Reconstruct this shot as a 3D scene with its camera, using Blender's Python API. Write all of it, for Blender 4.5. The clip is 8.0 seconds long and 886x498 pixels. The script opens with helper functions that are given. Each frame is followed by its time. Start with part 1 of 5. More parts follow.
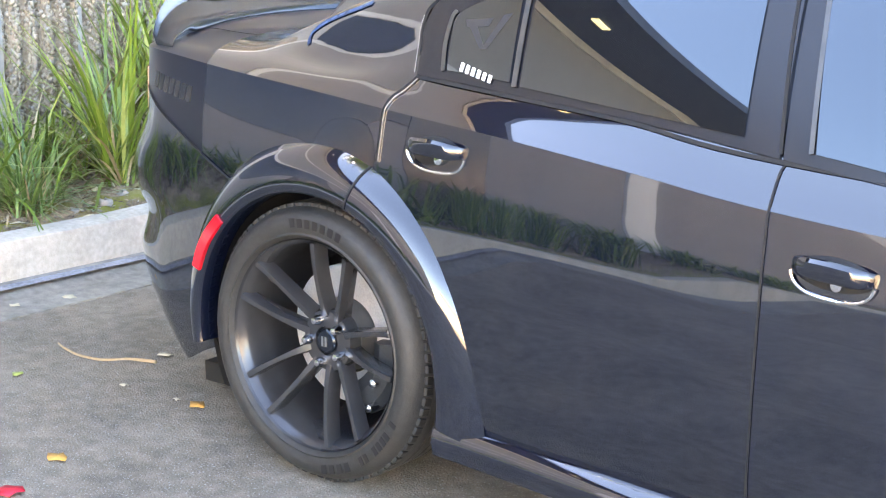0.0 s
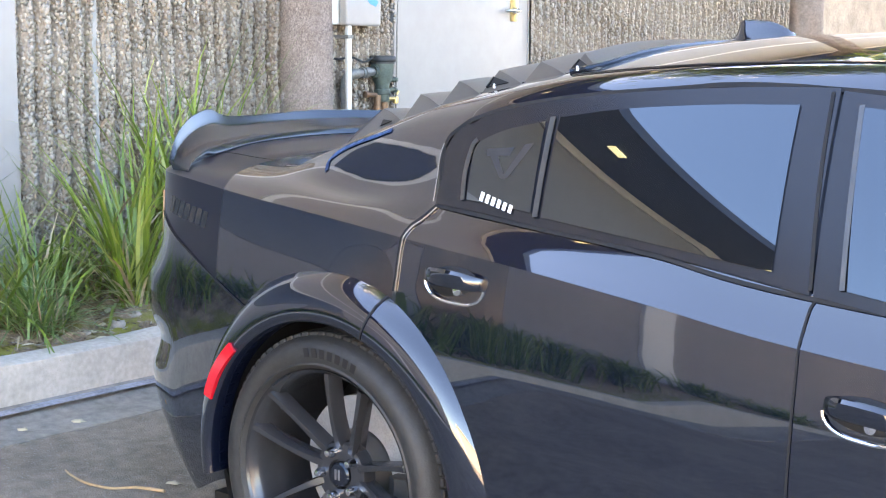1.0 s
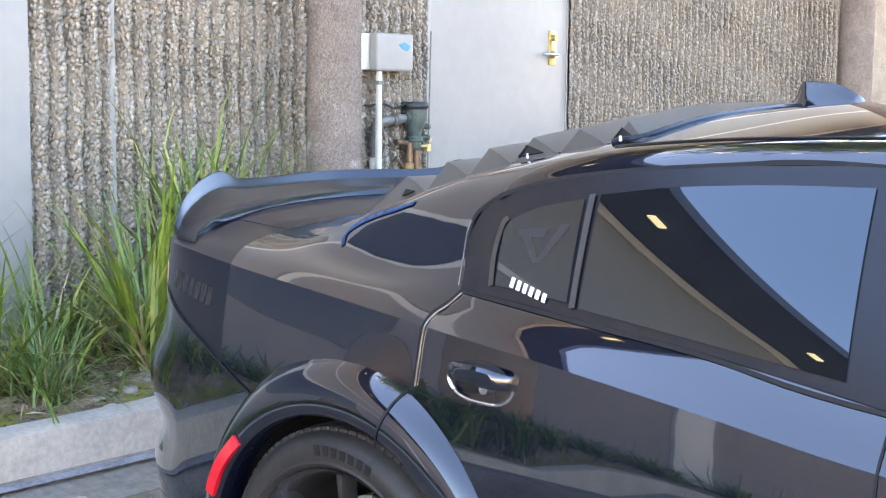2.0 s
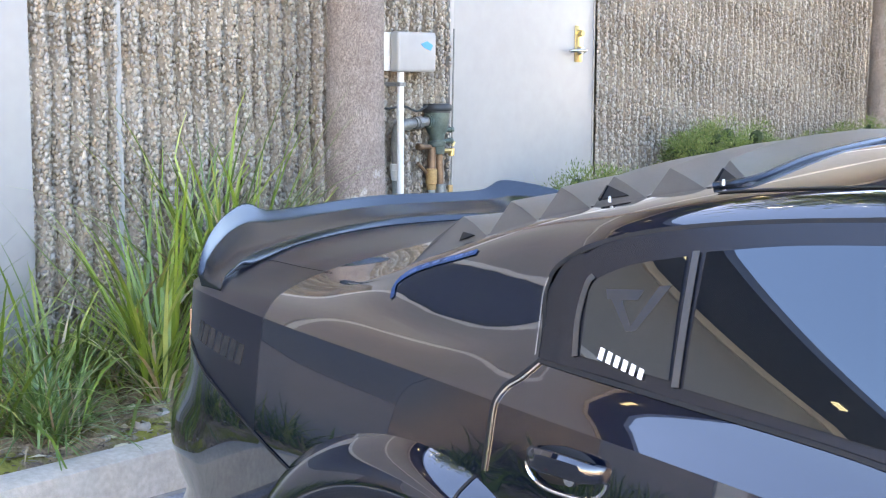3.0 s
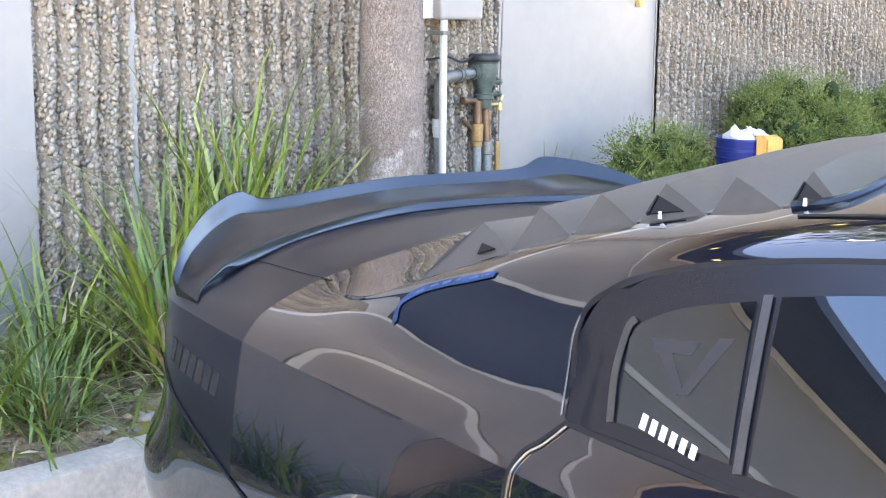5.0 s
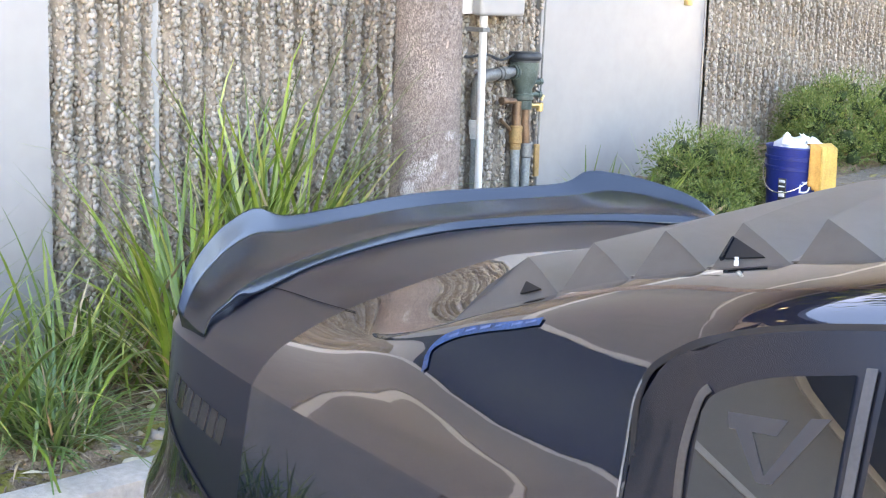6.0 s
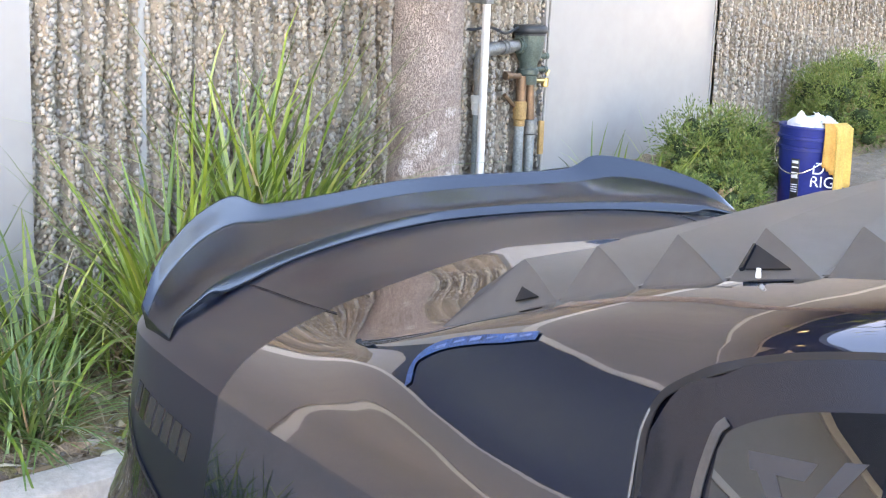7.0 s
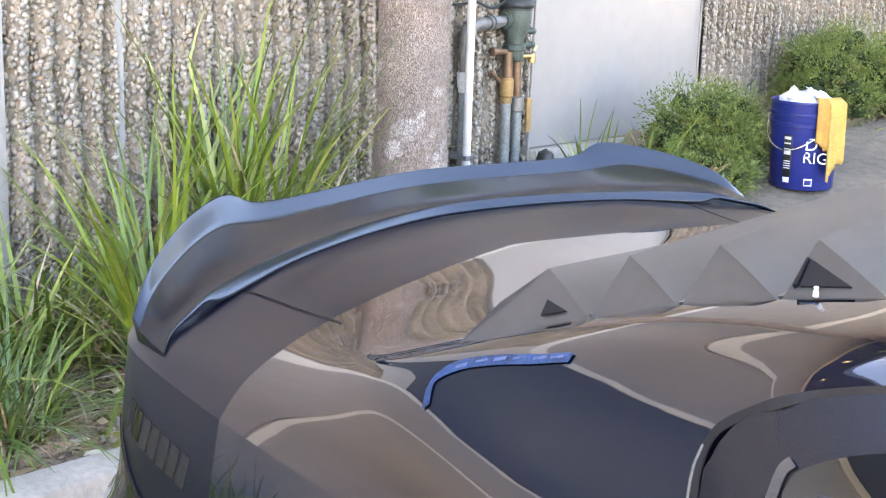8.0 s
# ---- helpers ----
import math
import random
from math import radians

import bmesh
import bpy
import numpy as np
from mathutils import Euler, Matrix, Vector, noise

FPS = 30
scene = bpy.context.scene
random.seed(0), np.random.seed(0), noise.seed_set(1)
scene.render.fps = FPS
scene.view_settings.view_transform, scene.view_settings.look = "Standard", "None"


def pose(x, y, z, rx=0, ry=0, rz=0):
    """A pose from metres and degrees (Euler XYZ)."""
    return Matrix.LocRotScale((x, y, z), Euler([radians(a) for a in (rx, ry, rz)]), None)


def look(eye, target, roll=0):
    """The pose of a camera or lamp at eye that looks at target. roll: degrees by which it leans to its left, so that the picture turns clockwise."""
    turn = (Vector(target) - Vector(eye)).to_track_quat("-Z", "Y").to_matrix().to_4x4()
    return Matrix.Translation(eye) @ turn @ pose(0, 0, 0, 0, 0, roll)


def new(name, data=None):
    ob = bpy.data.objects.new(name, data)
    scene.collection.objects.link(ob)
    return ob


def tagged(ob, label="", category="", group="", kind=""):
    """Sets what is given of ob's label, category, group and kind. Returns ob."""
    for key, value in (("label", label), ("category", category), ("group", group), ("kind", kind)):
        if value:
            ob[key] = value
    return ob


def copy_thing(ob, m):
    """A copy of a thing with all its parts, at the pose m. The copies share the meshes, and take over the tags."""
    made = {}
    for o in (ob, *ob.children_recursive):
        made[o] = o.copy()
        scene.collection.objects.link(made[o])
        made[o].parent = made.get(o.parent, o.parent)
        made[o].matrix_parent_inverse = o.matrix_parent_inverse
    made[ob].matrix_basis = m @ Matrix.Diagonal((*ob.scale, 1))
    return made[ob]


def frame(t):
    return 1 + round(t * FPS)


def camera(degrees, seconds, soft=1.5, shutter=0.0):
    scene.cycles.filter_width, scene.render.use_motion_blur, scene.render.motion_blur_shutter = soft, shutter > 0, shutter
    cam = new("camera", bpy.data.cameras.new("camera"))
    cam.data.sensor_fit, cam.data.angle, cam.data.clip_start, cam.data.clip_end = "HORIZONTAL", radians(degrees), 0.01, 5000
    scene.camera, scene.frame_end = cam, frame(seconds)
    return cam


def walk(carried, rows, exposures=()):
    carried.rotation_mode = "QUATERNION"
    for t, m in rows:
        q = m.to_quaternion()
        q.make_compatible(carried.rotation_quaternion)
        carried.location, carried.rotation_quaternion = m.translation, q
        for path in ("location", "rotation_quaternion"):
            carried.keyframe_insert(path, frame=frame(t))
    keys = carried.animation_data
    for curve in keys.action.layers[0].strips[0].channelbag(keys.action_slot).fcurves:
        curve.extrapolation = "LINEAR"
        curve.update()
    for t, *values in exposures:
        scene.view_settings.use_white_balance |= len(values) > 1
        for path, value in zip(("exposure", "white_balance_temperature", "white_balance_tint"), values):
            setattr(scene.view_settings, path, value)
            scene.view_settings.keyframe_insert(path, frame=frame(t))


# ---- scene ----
cam = camera(34.8, 8.0, soft=1.15)
PATH = [
    (0, (2.367, -3.423, 1.355), (1.153, -1.894, 0.922), -0.0),
    (0.5, (2.349, -3.409, 1.362), (1.121, -1.867, 1.027), 0.3),
    (1, (2.31, -3.368, 1.376), (1.062, -1.829, 1.104), 0.4),
    (1.5, (2.23, -3.25, 1.397), (0.955, -1.727, 1.16), 0.6),
    (2, (2.108, -3.083, 1.448), (0.815, -1.574, 1.221), 0.6),
    (3.3, (1.661, -2.795, 1.561), (0.375, -1.287, 1.29), -0.0),
    (3.5, (1.642, -2.758, 1.571), (0.362, -1.248, 1.286), -0.1),
    (4, (1.633, -2.601, 1.595), (0.34, -1.107, 1.291), 0.4),
    (4.5, (1.601, -2.473, 1.612), (0.269, -1.015, 1.298), 1.5),
    (5, (1.447, -2.391, 1.617), (0.101, -0.953, 1.27), 0.6),
    (5.2, (1.403, -2.359, 1.618), (0.043, -0.933, 1.277), 0.5),
    (6.5, (1.148, -2.071, 1.642), (-0.233, -0.675, 1.263), 2.2),
    (7, (1.098, -2.007, 1.639), (-0.278, -0.613, 1.236), 2.2),
    (7.5, (1.031, -1.969, 1.649), (-0.33, -0.567, 1.222), 2.1),
    (8, (0.95, -1.941, 1.66), (-0.391, -0.526, 1.215), 1.9),
]
walk(cam, [(t, look(eye, target, roll)) for t, eye, target, roll in PATH], [(0.0, 5.5, 9700, 18), (0.5, 5.3, 9200, 18), (1.0, 4.97, 8700, 18), (2.0, 4.75, 8500, 18), (3.5, 4.85, 8350, 19), (5.0, 4.97, 8700, 20), (6.5, 5.05, 9400, 21), (8.0, 5.16, 9700, 23)])

# ---- light ----
world = bpy.data.worlds.new("world")
scene.world = world
world.use_nodes = True
wn = world.node_tree
sky = wn.nodes.new("ShaderNodeTexSky")
sky.sky_type, sky.sun_disc = "NISHITA", False
SUN_AZ, SUN_EL = radians(150), radians(47)
sky.sun_elevation = SUN_EL
sky.ozone_density, sky.dust_density = 4.5, 0.25
sun_dir = Vector((math.cos(SUN_EL) * math.cos(SUN_AZ), math.cos(SUN_EL) * math.sin(SUN_AZ), math.sin(SUN_EL)))
sky.sun_rotation = math.atan2(sun_dir.x, sun_dir.y)
wn.links.new(sky.outputs[0], wn.nodes["Background"].inputs[0])
wn.nodes["Background"].inputs[1].default_value = 0.065
sun = new("sun", bpy.data.lights.new("sun", "SUN"))
sun.data.energy, sun.data.angle, sun.data.color = 5.0, radians(0.5), (1.0, 0.94, 0.86)
sun.matrix_world = look(sun_dir * 30, (0, 0, 0))


# ---- materials ----
def nodes_of(m):
    return m.node_tree.nodes, m.node_tree.links, m.node_tree.nodes["Principled BSDF"]


def simple(name, col, rough=0.5, metal=0.0, vary=0.15, scale=8.0, bump=0.0, bscale=60.0, coat=0.0, spec=0.5):
    """A surface whose colour wanders at two scales and which has a fine relief."""
    m = bpy.data.materials.new(name)
    m.use_nodes = True
    N, L, b = nodes_of(m)
    b.inputs["Roughness"].default_value, b.inputs["Metallic"].default_value = rough, metal
    b.inputs["Coat Weight"].default_value = coat
    b.inputs["Specular IOR Level"].default_value = spec
    b.inputs["Coat Roughness"].default_value = 0.02
    tc = N.new("ShaderNodeTexCoord")
    n1, n2, add, ramp = N.new("ShaderNodeTexNoise"), N.new("ShaderNodeTexNoise"), N.new("ShaderNodeMath"), N.new("ShaderNodeValToRGB")
    n1.inputs["Scale"].default_value, n2.inputs["Scale"].default_value = scale, scale * 9
    n1.inputs["Detail"].default_value = 5
    add.operation = "ADD"
    for n in (n1, n2):
        L.new(tc.outputs["Object"], n.inputs["Vector"])
    L.new(n1.outputs[0], add.inputs[0]), L.new(n2.outputs[0], add.inputs[1])
    ramp.color_ramp.elements[0].position, ramp.color_ramp.elements[1].position = 0.35, 0.65
    half = N.new("ShaderNodeMath")
    half.operation, half.inputs[1].default_value = "MULTIPLY", 0.5
    L.new(add.outputs[0], half.inputs[0]), L.new(half.outputs[0], ramp.inputs[0])
    ramp.color_ramp.elements[0].color = (*[c * (1 - vary) for c in col], 1)
    ramp.color_ramp.elements[1].color = (*[min(1, c * (1 + vary)) for c in col], 1)
    L.new(ramp.outputs[0], b.inputs["Base Color"])
    if bump:
        n3, bp = N.new("ShaderNodeTexNoise"), N.new("ShaderNodeBump")
        n3.inputs["Scale"].default_value, n3.inputs["Detail"].default_value = bscale, 6
        bp.inputs["Strength"].default_value, bp.inputs["Distance"].default_value = bump, 0.01
        L.new(tc.outputs["Object"], n3.inputs["Vector"]), L.new(n3.outputs[0], bp.inputs["Height"]), L.new(bp.outputs[0], b.inputs["Normal"])
    return m


def island(name, cols, rough=0.8, bump=0.3, bscale=90.0):
    """A surface whose separate pieces each take another colour from a row."""
    m = bpy.data.materials.new(name)
    m.use_nodes = True
    N, L, b = nodes_of(m)
    b.inputs["Roughness"].default_value = rough
    g, ramp, tc, nz, mix = N.new("ShaderNodeNewGeometry"), N.new("ShaderNodeValToRGB"), N.new("ShaderNodeTexCoord"), N.new("ShaderNodeTexNoise"), N.new("ShaderNodeMix")
    e = ramp.color_ramp.elements
    while len(e) < len(cols):
        e.new(0.5)
    for i, c in enumerate(cols):
        e[i].position, e[i].color = i / max(1, len(cols) - 1), (*c, 1)
    L.new(g.outputs["Random Per Island"], ramp.inputs[0])
    nz.inputs["Scale"].default_value = bscale
    L.new(tc.outputs["Object"], nz.inputs["Vector"])
    mix.data_type, mix.blend_type = "RGBA", "MULTIPLY"
    mix.inputs[0].default_value = 0.5
    L.new(ramp.outputs[0], mix.inputs[6]), L.new(nz.outputs[0], mix.inputs[7]), L.new(mix.outputs[2], b.inputs["Base Color"])
    bp = N.new("ShaderNodeBump")
    bp.inputs["Strength"].default_value, bp.inputs["Distance"].default_value = bump, 0.004
    L.new(nz.outputs[0], bp.inputs["Height"]), L.new(bp.outputs[0], b.inputs["Normal"])
    return m


def car_paint(name="black_paint", film=True):
    """Glossy black paint; over the tail a band of satin vinyl film, whose edge runs forward towards both sides."""
    m = bpy.data.materials.new(name)
    m.use_nodes = True
    N, L, b = nodes_of(m)
    b.inputs["Base Color"].default_value = (0.0018, 0.0036, 0.0105, 1)
    b.inputs["Coat Weight"].default_value, b.inputs["Coat Roughness"].default_value = 1.0, 0.012
    b.inputs["Coat IOR"].default_value = 1.72
    tc, sep = N.new("ShaderNodeTexCoord"), N.new("ShaderNodeSeparateXYZ")
    L.new(tc.outputs["Object"], sep.inputs[0])
    slope, add, less, side = N.new("ShaderNodeMath"), N.new("ShaderNodeMath"), N.new("ShaderNodeMapRange"), N.new("ShaderNodeMath")
    slope.operation, slope.inputs[1].default_value = "MULTIPLY", -BAND_SLOPE
    curve, both = N.new("ShaderNodeMath"), N.new("ShaderNodeMath")
    curve.operation, both.operation, both.inputs[1].default_value = "MULTIPLY", "MULTIPLY_ADD", -BAND_CURVE
    side.operation = "ABSOLUTE"
    L.new(sep.outputs["Y"], side.inputs[0]), L.new(side.outputs[0], slope.inputs[0])
    add.operation = "ADD"
    L.new(sep.outputs["X"], add.inputs[0]), L.new(slope.outputs[0], add.inputs[1])
    less.inputs["From Min"].default_value, less.inputs["From Max"].default_value = BAND_X - 0.0012, BAND_X + 0.0012
    less.inputs["To Min"].default_value, less.inputs["To Max"].default_value = 1.0, 0.0
    L.new(sep.outputs["Y"], curve.inputs[0]), L.new(sep.outputs["Y"], curve.inputs[1])
    L.new(curve.outputs[0], both.inputs[0]), L.new(add.outputs[0], both.inputs[2]), L.new(both.outputs[0], less.inputs["Value"])
    for socket, gloss, satin in (("Roughness", 0.05, 0.30 if film else 0.05), ("Coat Weight", 1.0, 0.0 if film else 1.0), ("Specular IOR Level", 0.4, 0.65 if film else 0.4)):
        mr = N.new("ShaderNodeMapRange")
        mr.inputs["To Min"].default_value, mr.inputs["To Max"].default_value = gloss, satin
        L.new(less.outputs[0], mr.inputs["Value"]), L.new(mr.outputs[0], b.inputs[socket])
    nz, bp = N.new("ShaderNodeTexNoise"), N.new("ShaderNodeBump")
    nz.inputs["Scale"].default_value, nz.inputs["Detail"].default_value = 3.0, 1
    bp.inputs["Strength"].default_value, bp.inputs["Distance"].default_value = 0.02, 0.004
    L.new(tc.outputs["Object"], nz.inputs["Vector"]), L.new(nz.outputs[0], bp.inputs["Height"]), L.new(bp.outputs[0], b.inputs["Coat Normal"])
    return m


def asphalt_mat():
    m = simple("asphalt", (0.205, 0.168, 0.130), 0.9, vary=0.32, scale=2.2, bump=0.9, bscale=150)
    N, L, b = nodes_of(m)
    tc, v, r, mix, old = N.new("ShaderNodeTexCoord"), N.new("ShaderNodeTexNoise"), N.new("ShaderNodeValToRGB"), N.new("ShaderNodeMix"), b.inputs["Base Color"].links[0].from_socket
    v.inputs["Scale"].default_value, v.inputs["Detail"].default_value = 190, 3
    r.color_ramp.elements[0].position, r.color_ramp.elements[1].position = 0.59, 0.70
    L.new(tc.outputs["Object"], v.inputs["Vector"]), L.new(v.outputs[0], r.inputs[0])
    mix.data_type = "RGBA"
    L.new(r.outputs[0], mix.inputs[0]), L.new(old, mix.inputs[6])
    mix.inputs[7].default_value = (0.36, 0.34, 0.31, 1)
    L.new(mix.outputs[2], b.inputs["Base Color"])
    return m


def soil_mat():
    """Dark soil with yellow-green moss near the kerb."""
    m = simple("soil", (0.25, 0.18, 0.12), 0.95, vary=0.5, scale=14, bump=1.0, bscale=70)
    N, L, b = nodes_of(m)
    tc, v, r, mix, old = N.new("ShaderNodeTexCoord"), N.new("ShaderNodeTexNoise"), N.new("ShaderNodeValToRGB"), N.new("ShaderNodeMix"), b.inputs["Base Color"].links[0].from_socket
    sep, mr, mul = N.new("ShaderNodeSeparateXYZ"), N.new("ShaderNodeMapRange"), N.new("ShaderNodeMath")
    v.inputs["Scale"].default_value, v.inputs["Detail"].default_value = 6, 8
    r.color_ramp.elements[0].position, r.color_ramp.elements[1].position = 0.45, 0.55
    L.new(tc.outputs["Object"], v.inputs["Vector"]), L.new(v.outputs[0], r.inputs[0]), L.new(tc.outputs["Object"], sep.inputs[0])
    mr.inputs["From Min"].default_value, mr.inputs["From Max"].default_value = -2.45, -2.2
    mul.operation = "MULTIPLY"
    L.new(sep.outputs["X"], mr.inputs["Value"]), L.new(mr.outputs[0], mul.inputs[0]), L.new(r.outputs[0], mul.inputs[1])
    mix.data_type = "RGBA"
    L.new(mul.outputs[0], mix.inputs[0]), L.new(old, mix.inputs[6])
    mix.inputs[7].default_value = (0.19, 0.18, 0.03, 1)
    L.new(mix.outputs[2], b.inputs["Base Color"])
    return m


def bark_mat():
    """Grey-pink bark in small plates between upright cracks, with pale flaked patches."""
    m = simple("plated_bark", (0.42, 0.345, 0.305), 0.92, vary=0.25, scale=7)
    N, L, b = nodes_of(m)
    tc, mp, v, mr, bp, nz, rp, mx = (N.new("ShaderNode" + k) for k in ("TexCoord", "Mapping", "TexVoronoi", "MapRange", "Bump", "TexNoise", "ValToRGB", "Mix"))
    mp.inputs["Scale"].default_value = (36, 36, 13)
    v.feature = "DISTANCE_TO_EDGE"
    nz.inputs["Scale"].default_value, nz.inputs["Detail"].default_value = 9, 9
    L.new(tc.outputs["Object"], mp.inputs["Vector"])
    wob, vadd = N.new("ShaderNodeTexNoise"), N.new("ShaderNodeVectorMath")
    wob.inputs["Scale"].default_value, wob.inputs["Detail"].default_value = 1.3, 4
    vadd.operation = "MULTIPLY_ADD"
    vadd.inputs[1].default_value = (1.6, 1.6, 1.6)
    L.new(mp.outputs[0], wob.inputs["Vector"]), L.new(wob.outputs["Color"], vadd.inputs[0]), L.new(mp.outputs[0], vadd.inputs[2]), L.new(vadd.outputs[0], v.inputs["Vector"]), L.new(tc.outputs["Object"], nz.inputs["Vector"])
    mr.inputs["From Max"].default_value = 0.16
    L.new(v.outputs["Distance"], mr.inputs["Value"])
    add = N.new("ShaderNodeMath")
    add.operation = "ADD"
    L.new(mr.outputs[0], add.inputs[0]), L.new(nz.outputs[0], add.inputs[1])
    bp.inputs["Strength"].default_value, bp.inputs["Distance"].default_value = 0.9, 0.010
    L.new(add.outputs[0], bp.inputs["Height"]), L.new(bp.outputs[0], b.inputs["Normal"])
    rp.color_ramp.elements[0].position, rp.color_ramp.elements[1].position = 0.56, 0.62
    sep, low, sm = N.new("ShaderNodeSeparateXYZ"), N.new("ShaderNodeMapRange"), N.new("ShaderNodeMath")
    low.inputs["From Min"].default_value, low.inputs["From Max"].default_value, low.inputs["To Min"].default_value, low.inputs["To Max"].default_value = 0.85, 1.35, 0.07, -0.12
    sm.operation = "ADD"
    L.new(tc.outputs["Object"], sep.inputs[0]), L.new(sep.outputs["Z"], low.inputs["Value"]), L.new(low.outputs[0], sm.inputs[0]), L.new(nz.outputs[0], sm.inputs[1])
    L.new(sm.outputs[0], rp.inputs[0])
    mx.data_type = "RGBA"
    L.new(rp.outputs[0], mx.inputs[0]), L.new(b.inputs["Base Color"].links[0].from_socket, mx.inputs[6])
    mx.inputs[7].default_value = (0.68, 0.63, 0.60, 1)
    cr_ = N.new("ShaderNodeMix")
    cr_.data_type, cr_.inputs[6].default_value = "RGBA", (0.17, 0.13, 0.11, 1)
    L.new(mr.outputs[0], cr_.inputs[0]), L.new(mx.outputs[2], cr_.inputs[7]), L.new(cr_.outputs[2], b.inputs["Base Color"])
    return m


BAND_X, BAND_SLOPE, BAND_CURVE = -0.71, 0.12, 0.20
PAINT, GLOSS_PAINT = car_paint(), car_paint("glossy_black_paint", False)
SATIN = simple("satin_black_plastic", (0.006, 0.0075, 0.012), 0.22, vary=0.1, scale=3, bump=0.02, bscale=400, spec=0.66)
SATIN.node_tree.nodes["Principled BSDF"].inputs["Specular Tint"].default_value = (0.70, 0.86, 1.0, 1)
MATTE = simple("matte_black_plastic", (0.055, 0.054, 0.053), 0.33, vary=0.15, scale=5, bump=0.05, bscale=500, spec=0.8)
TRIM = simple("satin_black_trim", (0.008, 0.009, 0.013), 0.24, vary=0.1, scale=5, spec=0.45)
GAP = simple("dark_gap", (0.003, 0.003, 0.004), 0.7, vary=0.1)
RUBBER = simple("tyre_rubber", (0.021, 0.0205, 0.020), 0.6, vary=0.3, scale=6, bump=0.15, bscale=200)
RIM = simple("gunmetal_rim", (0.05, 0.051, 0.056), 0.22, 0.5, vary=0.1, scale=4)
STEEL = simple("bright_steel", (0.62, 0.62, 0.62), 0.25, 1.0, vary=0.1, scale=20)
DULL = simple("dull_metal", (0.11, 0.105, 0.10), 0.35, 0.9, vary=0.1, scale=20)
TAIL = simple("dark_red_lamp_lens", (0.05, 0.006, 0.008), 0.08, vary=0.1, scale=20, coat=1.0)
CHROME = simple("chrome", (0.7, 0.7, 0.72), 0.08, 1.0, vary=0.05)
DISC = simple("brake_disc_iron", (0.46, 0.455, 0.45), 0.45, 0.5, vary=0.2, scale=25)
WELL = simple("wheel_well_felt", (0.01, 0.01, 0.01), 0.95, vary=0.3, scale=30)
RED = simple("red_lens", (0.62, 0.008, 0.02), 0.15, vary=0.1, scale=40, coat=1.0)
WHITE_DECAL = simple("white_decal", (0.8, 0.8, 0.8), 0.5, vary=0.04)
GREY_DECAL = simple("grey_etched_decal", (0.022, 0.022, 0.024), 0.4, vary=0.05)
GLOSS_DECAL = simple("gloss_black_decal", (0.006, 0.006, 0.007), 0.06, vary=0.05)
SHEEN_DECAL = simple("sheen_grey_decal", (0.014, 0.014, 0.016), 0.25, vary=0.05, spec=0.6)
TAPE = simple("blue_masking_tape", (0.010, 0.045, 0.13), 0.6, vary=0.8, scale=45, bump=0.2, bscale=90)
TAPE_PRINT = simple("pale_blue_print", (0.08, 0.13, 0.26), 0.6, vary=0.5, scale=120)
GLASS = simple("tinted_glass", (0.003, 0.004, 0.006), 0.0, vary=0.02)
GLASS.node_tree.nodes["Principled BSDF"].inputs["Transmission Weight"].default_value = 0.0
GLASS.node_tree.nodes["Principled BSDF"].inputs["IOR"].default_value = 1.92
GLASS.node_tree.nodes["Principled BSDF"].inputs["Specular Tint"].default_value = (0.76, 0.90, 1.0, 1)
ASPHALT, SOIL = asphalt_mat(), soil_mat()
CONCRETE = simple("kerb_concrete", (0.42, 0.385, 0.335), 0.9, vary=0.18, scale=5, bump=0.35, bscale=120)
GUTTER = simple("gutter_concrete", (0.22, 0.20, 0.175), 0.9, vary=0.3, scale=3, bump=0.4, bscale=100)
MATRIX = simple("wall_cement", (0.25, 0.212, 0.17), 0.95, vary=0.35, scale=7, bump=0.9, bscale=55)
PEBBLE = island("aggregate_pebbles", [(0.28, 0.235, 0.185), (0.42, 0.36, 0.29), (0.34, 0.305, 0.265), (0.53, 0.475, 0.40), (0.40, 0.32, 0.24), (0.41, 0.385, 0.355), (0.57, 0.51, 0.43), (0.31, 0.285, 0.265), (0.47, 0.41, 0.325)], 0.75)
STRIP = simple("smooth_joint_strip", (0.30, 0.30, 0.29), 0.8, vary=0.1, scale=6)
WHITE = simple("white_paint", (0.305, 0.298, 0.288), 0.45, vary=0.05, scale=1.5, bump=0.03, bscale=20)
BROWN = simple("taupe_wall_paint", (0.236, 0.231, 0.227), 0.85, vary=0.06, scale=1.0, bump=0.05)
BAND = simple("white_band_paint", (0.52, 0.52, 0.51), 0.7, vary=0.06, scale=1.5)
DARK_FRONT = simple("dark_unseen_front", (0.030, 0.031, 0.034), 0.25, vary=0.2, scale=0.8)
SLATE = simple("slate_taupe_paint", (0.20, 0.19, 0.185), 0.8, vary=0.08, scale=1.0)
SOFFIT = simple("dark_soffit", (0.07, 0.10, 0.16), 0.7, vary=0.08, scale=1.0)
CREAM = simple("cream_building", (0.60, 0.53, 0.42), 0.85, vary=0.06, scale=0.3)
BARK = bark_mat()
LEAF = island("strap_leaves", [(0.06, 0.12, 0.018), (0.17, 0.27, 0.032), (0.29, 0.39, 0.06), (0.11, 0.20, 0.028), (0.48, 0.52, 0.15), (0.21, 0.32, 0.045), (0.08, 0.14, 0.022)], 0.35, 0.1, 20)
DRY = island("dry_leaves", [(0.52, 0.42, 0.27), (0.36, 0.23, 0.13), (0.72, 0.65, 0.48), (0.62, 0.52, 0.36)], 0.8, 0.2, 40)
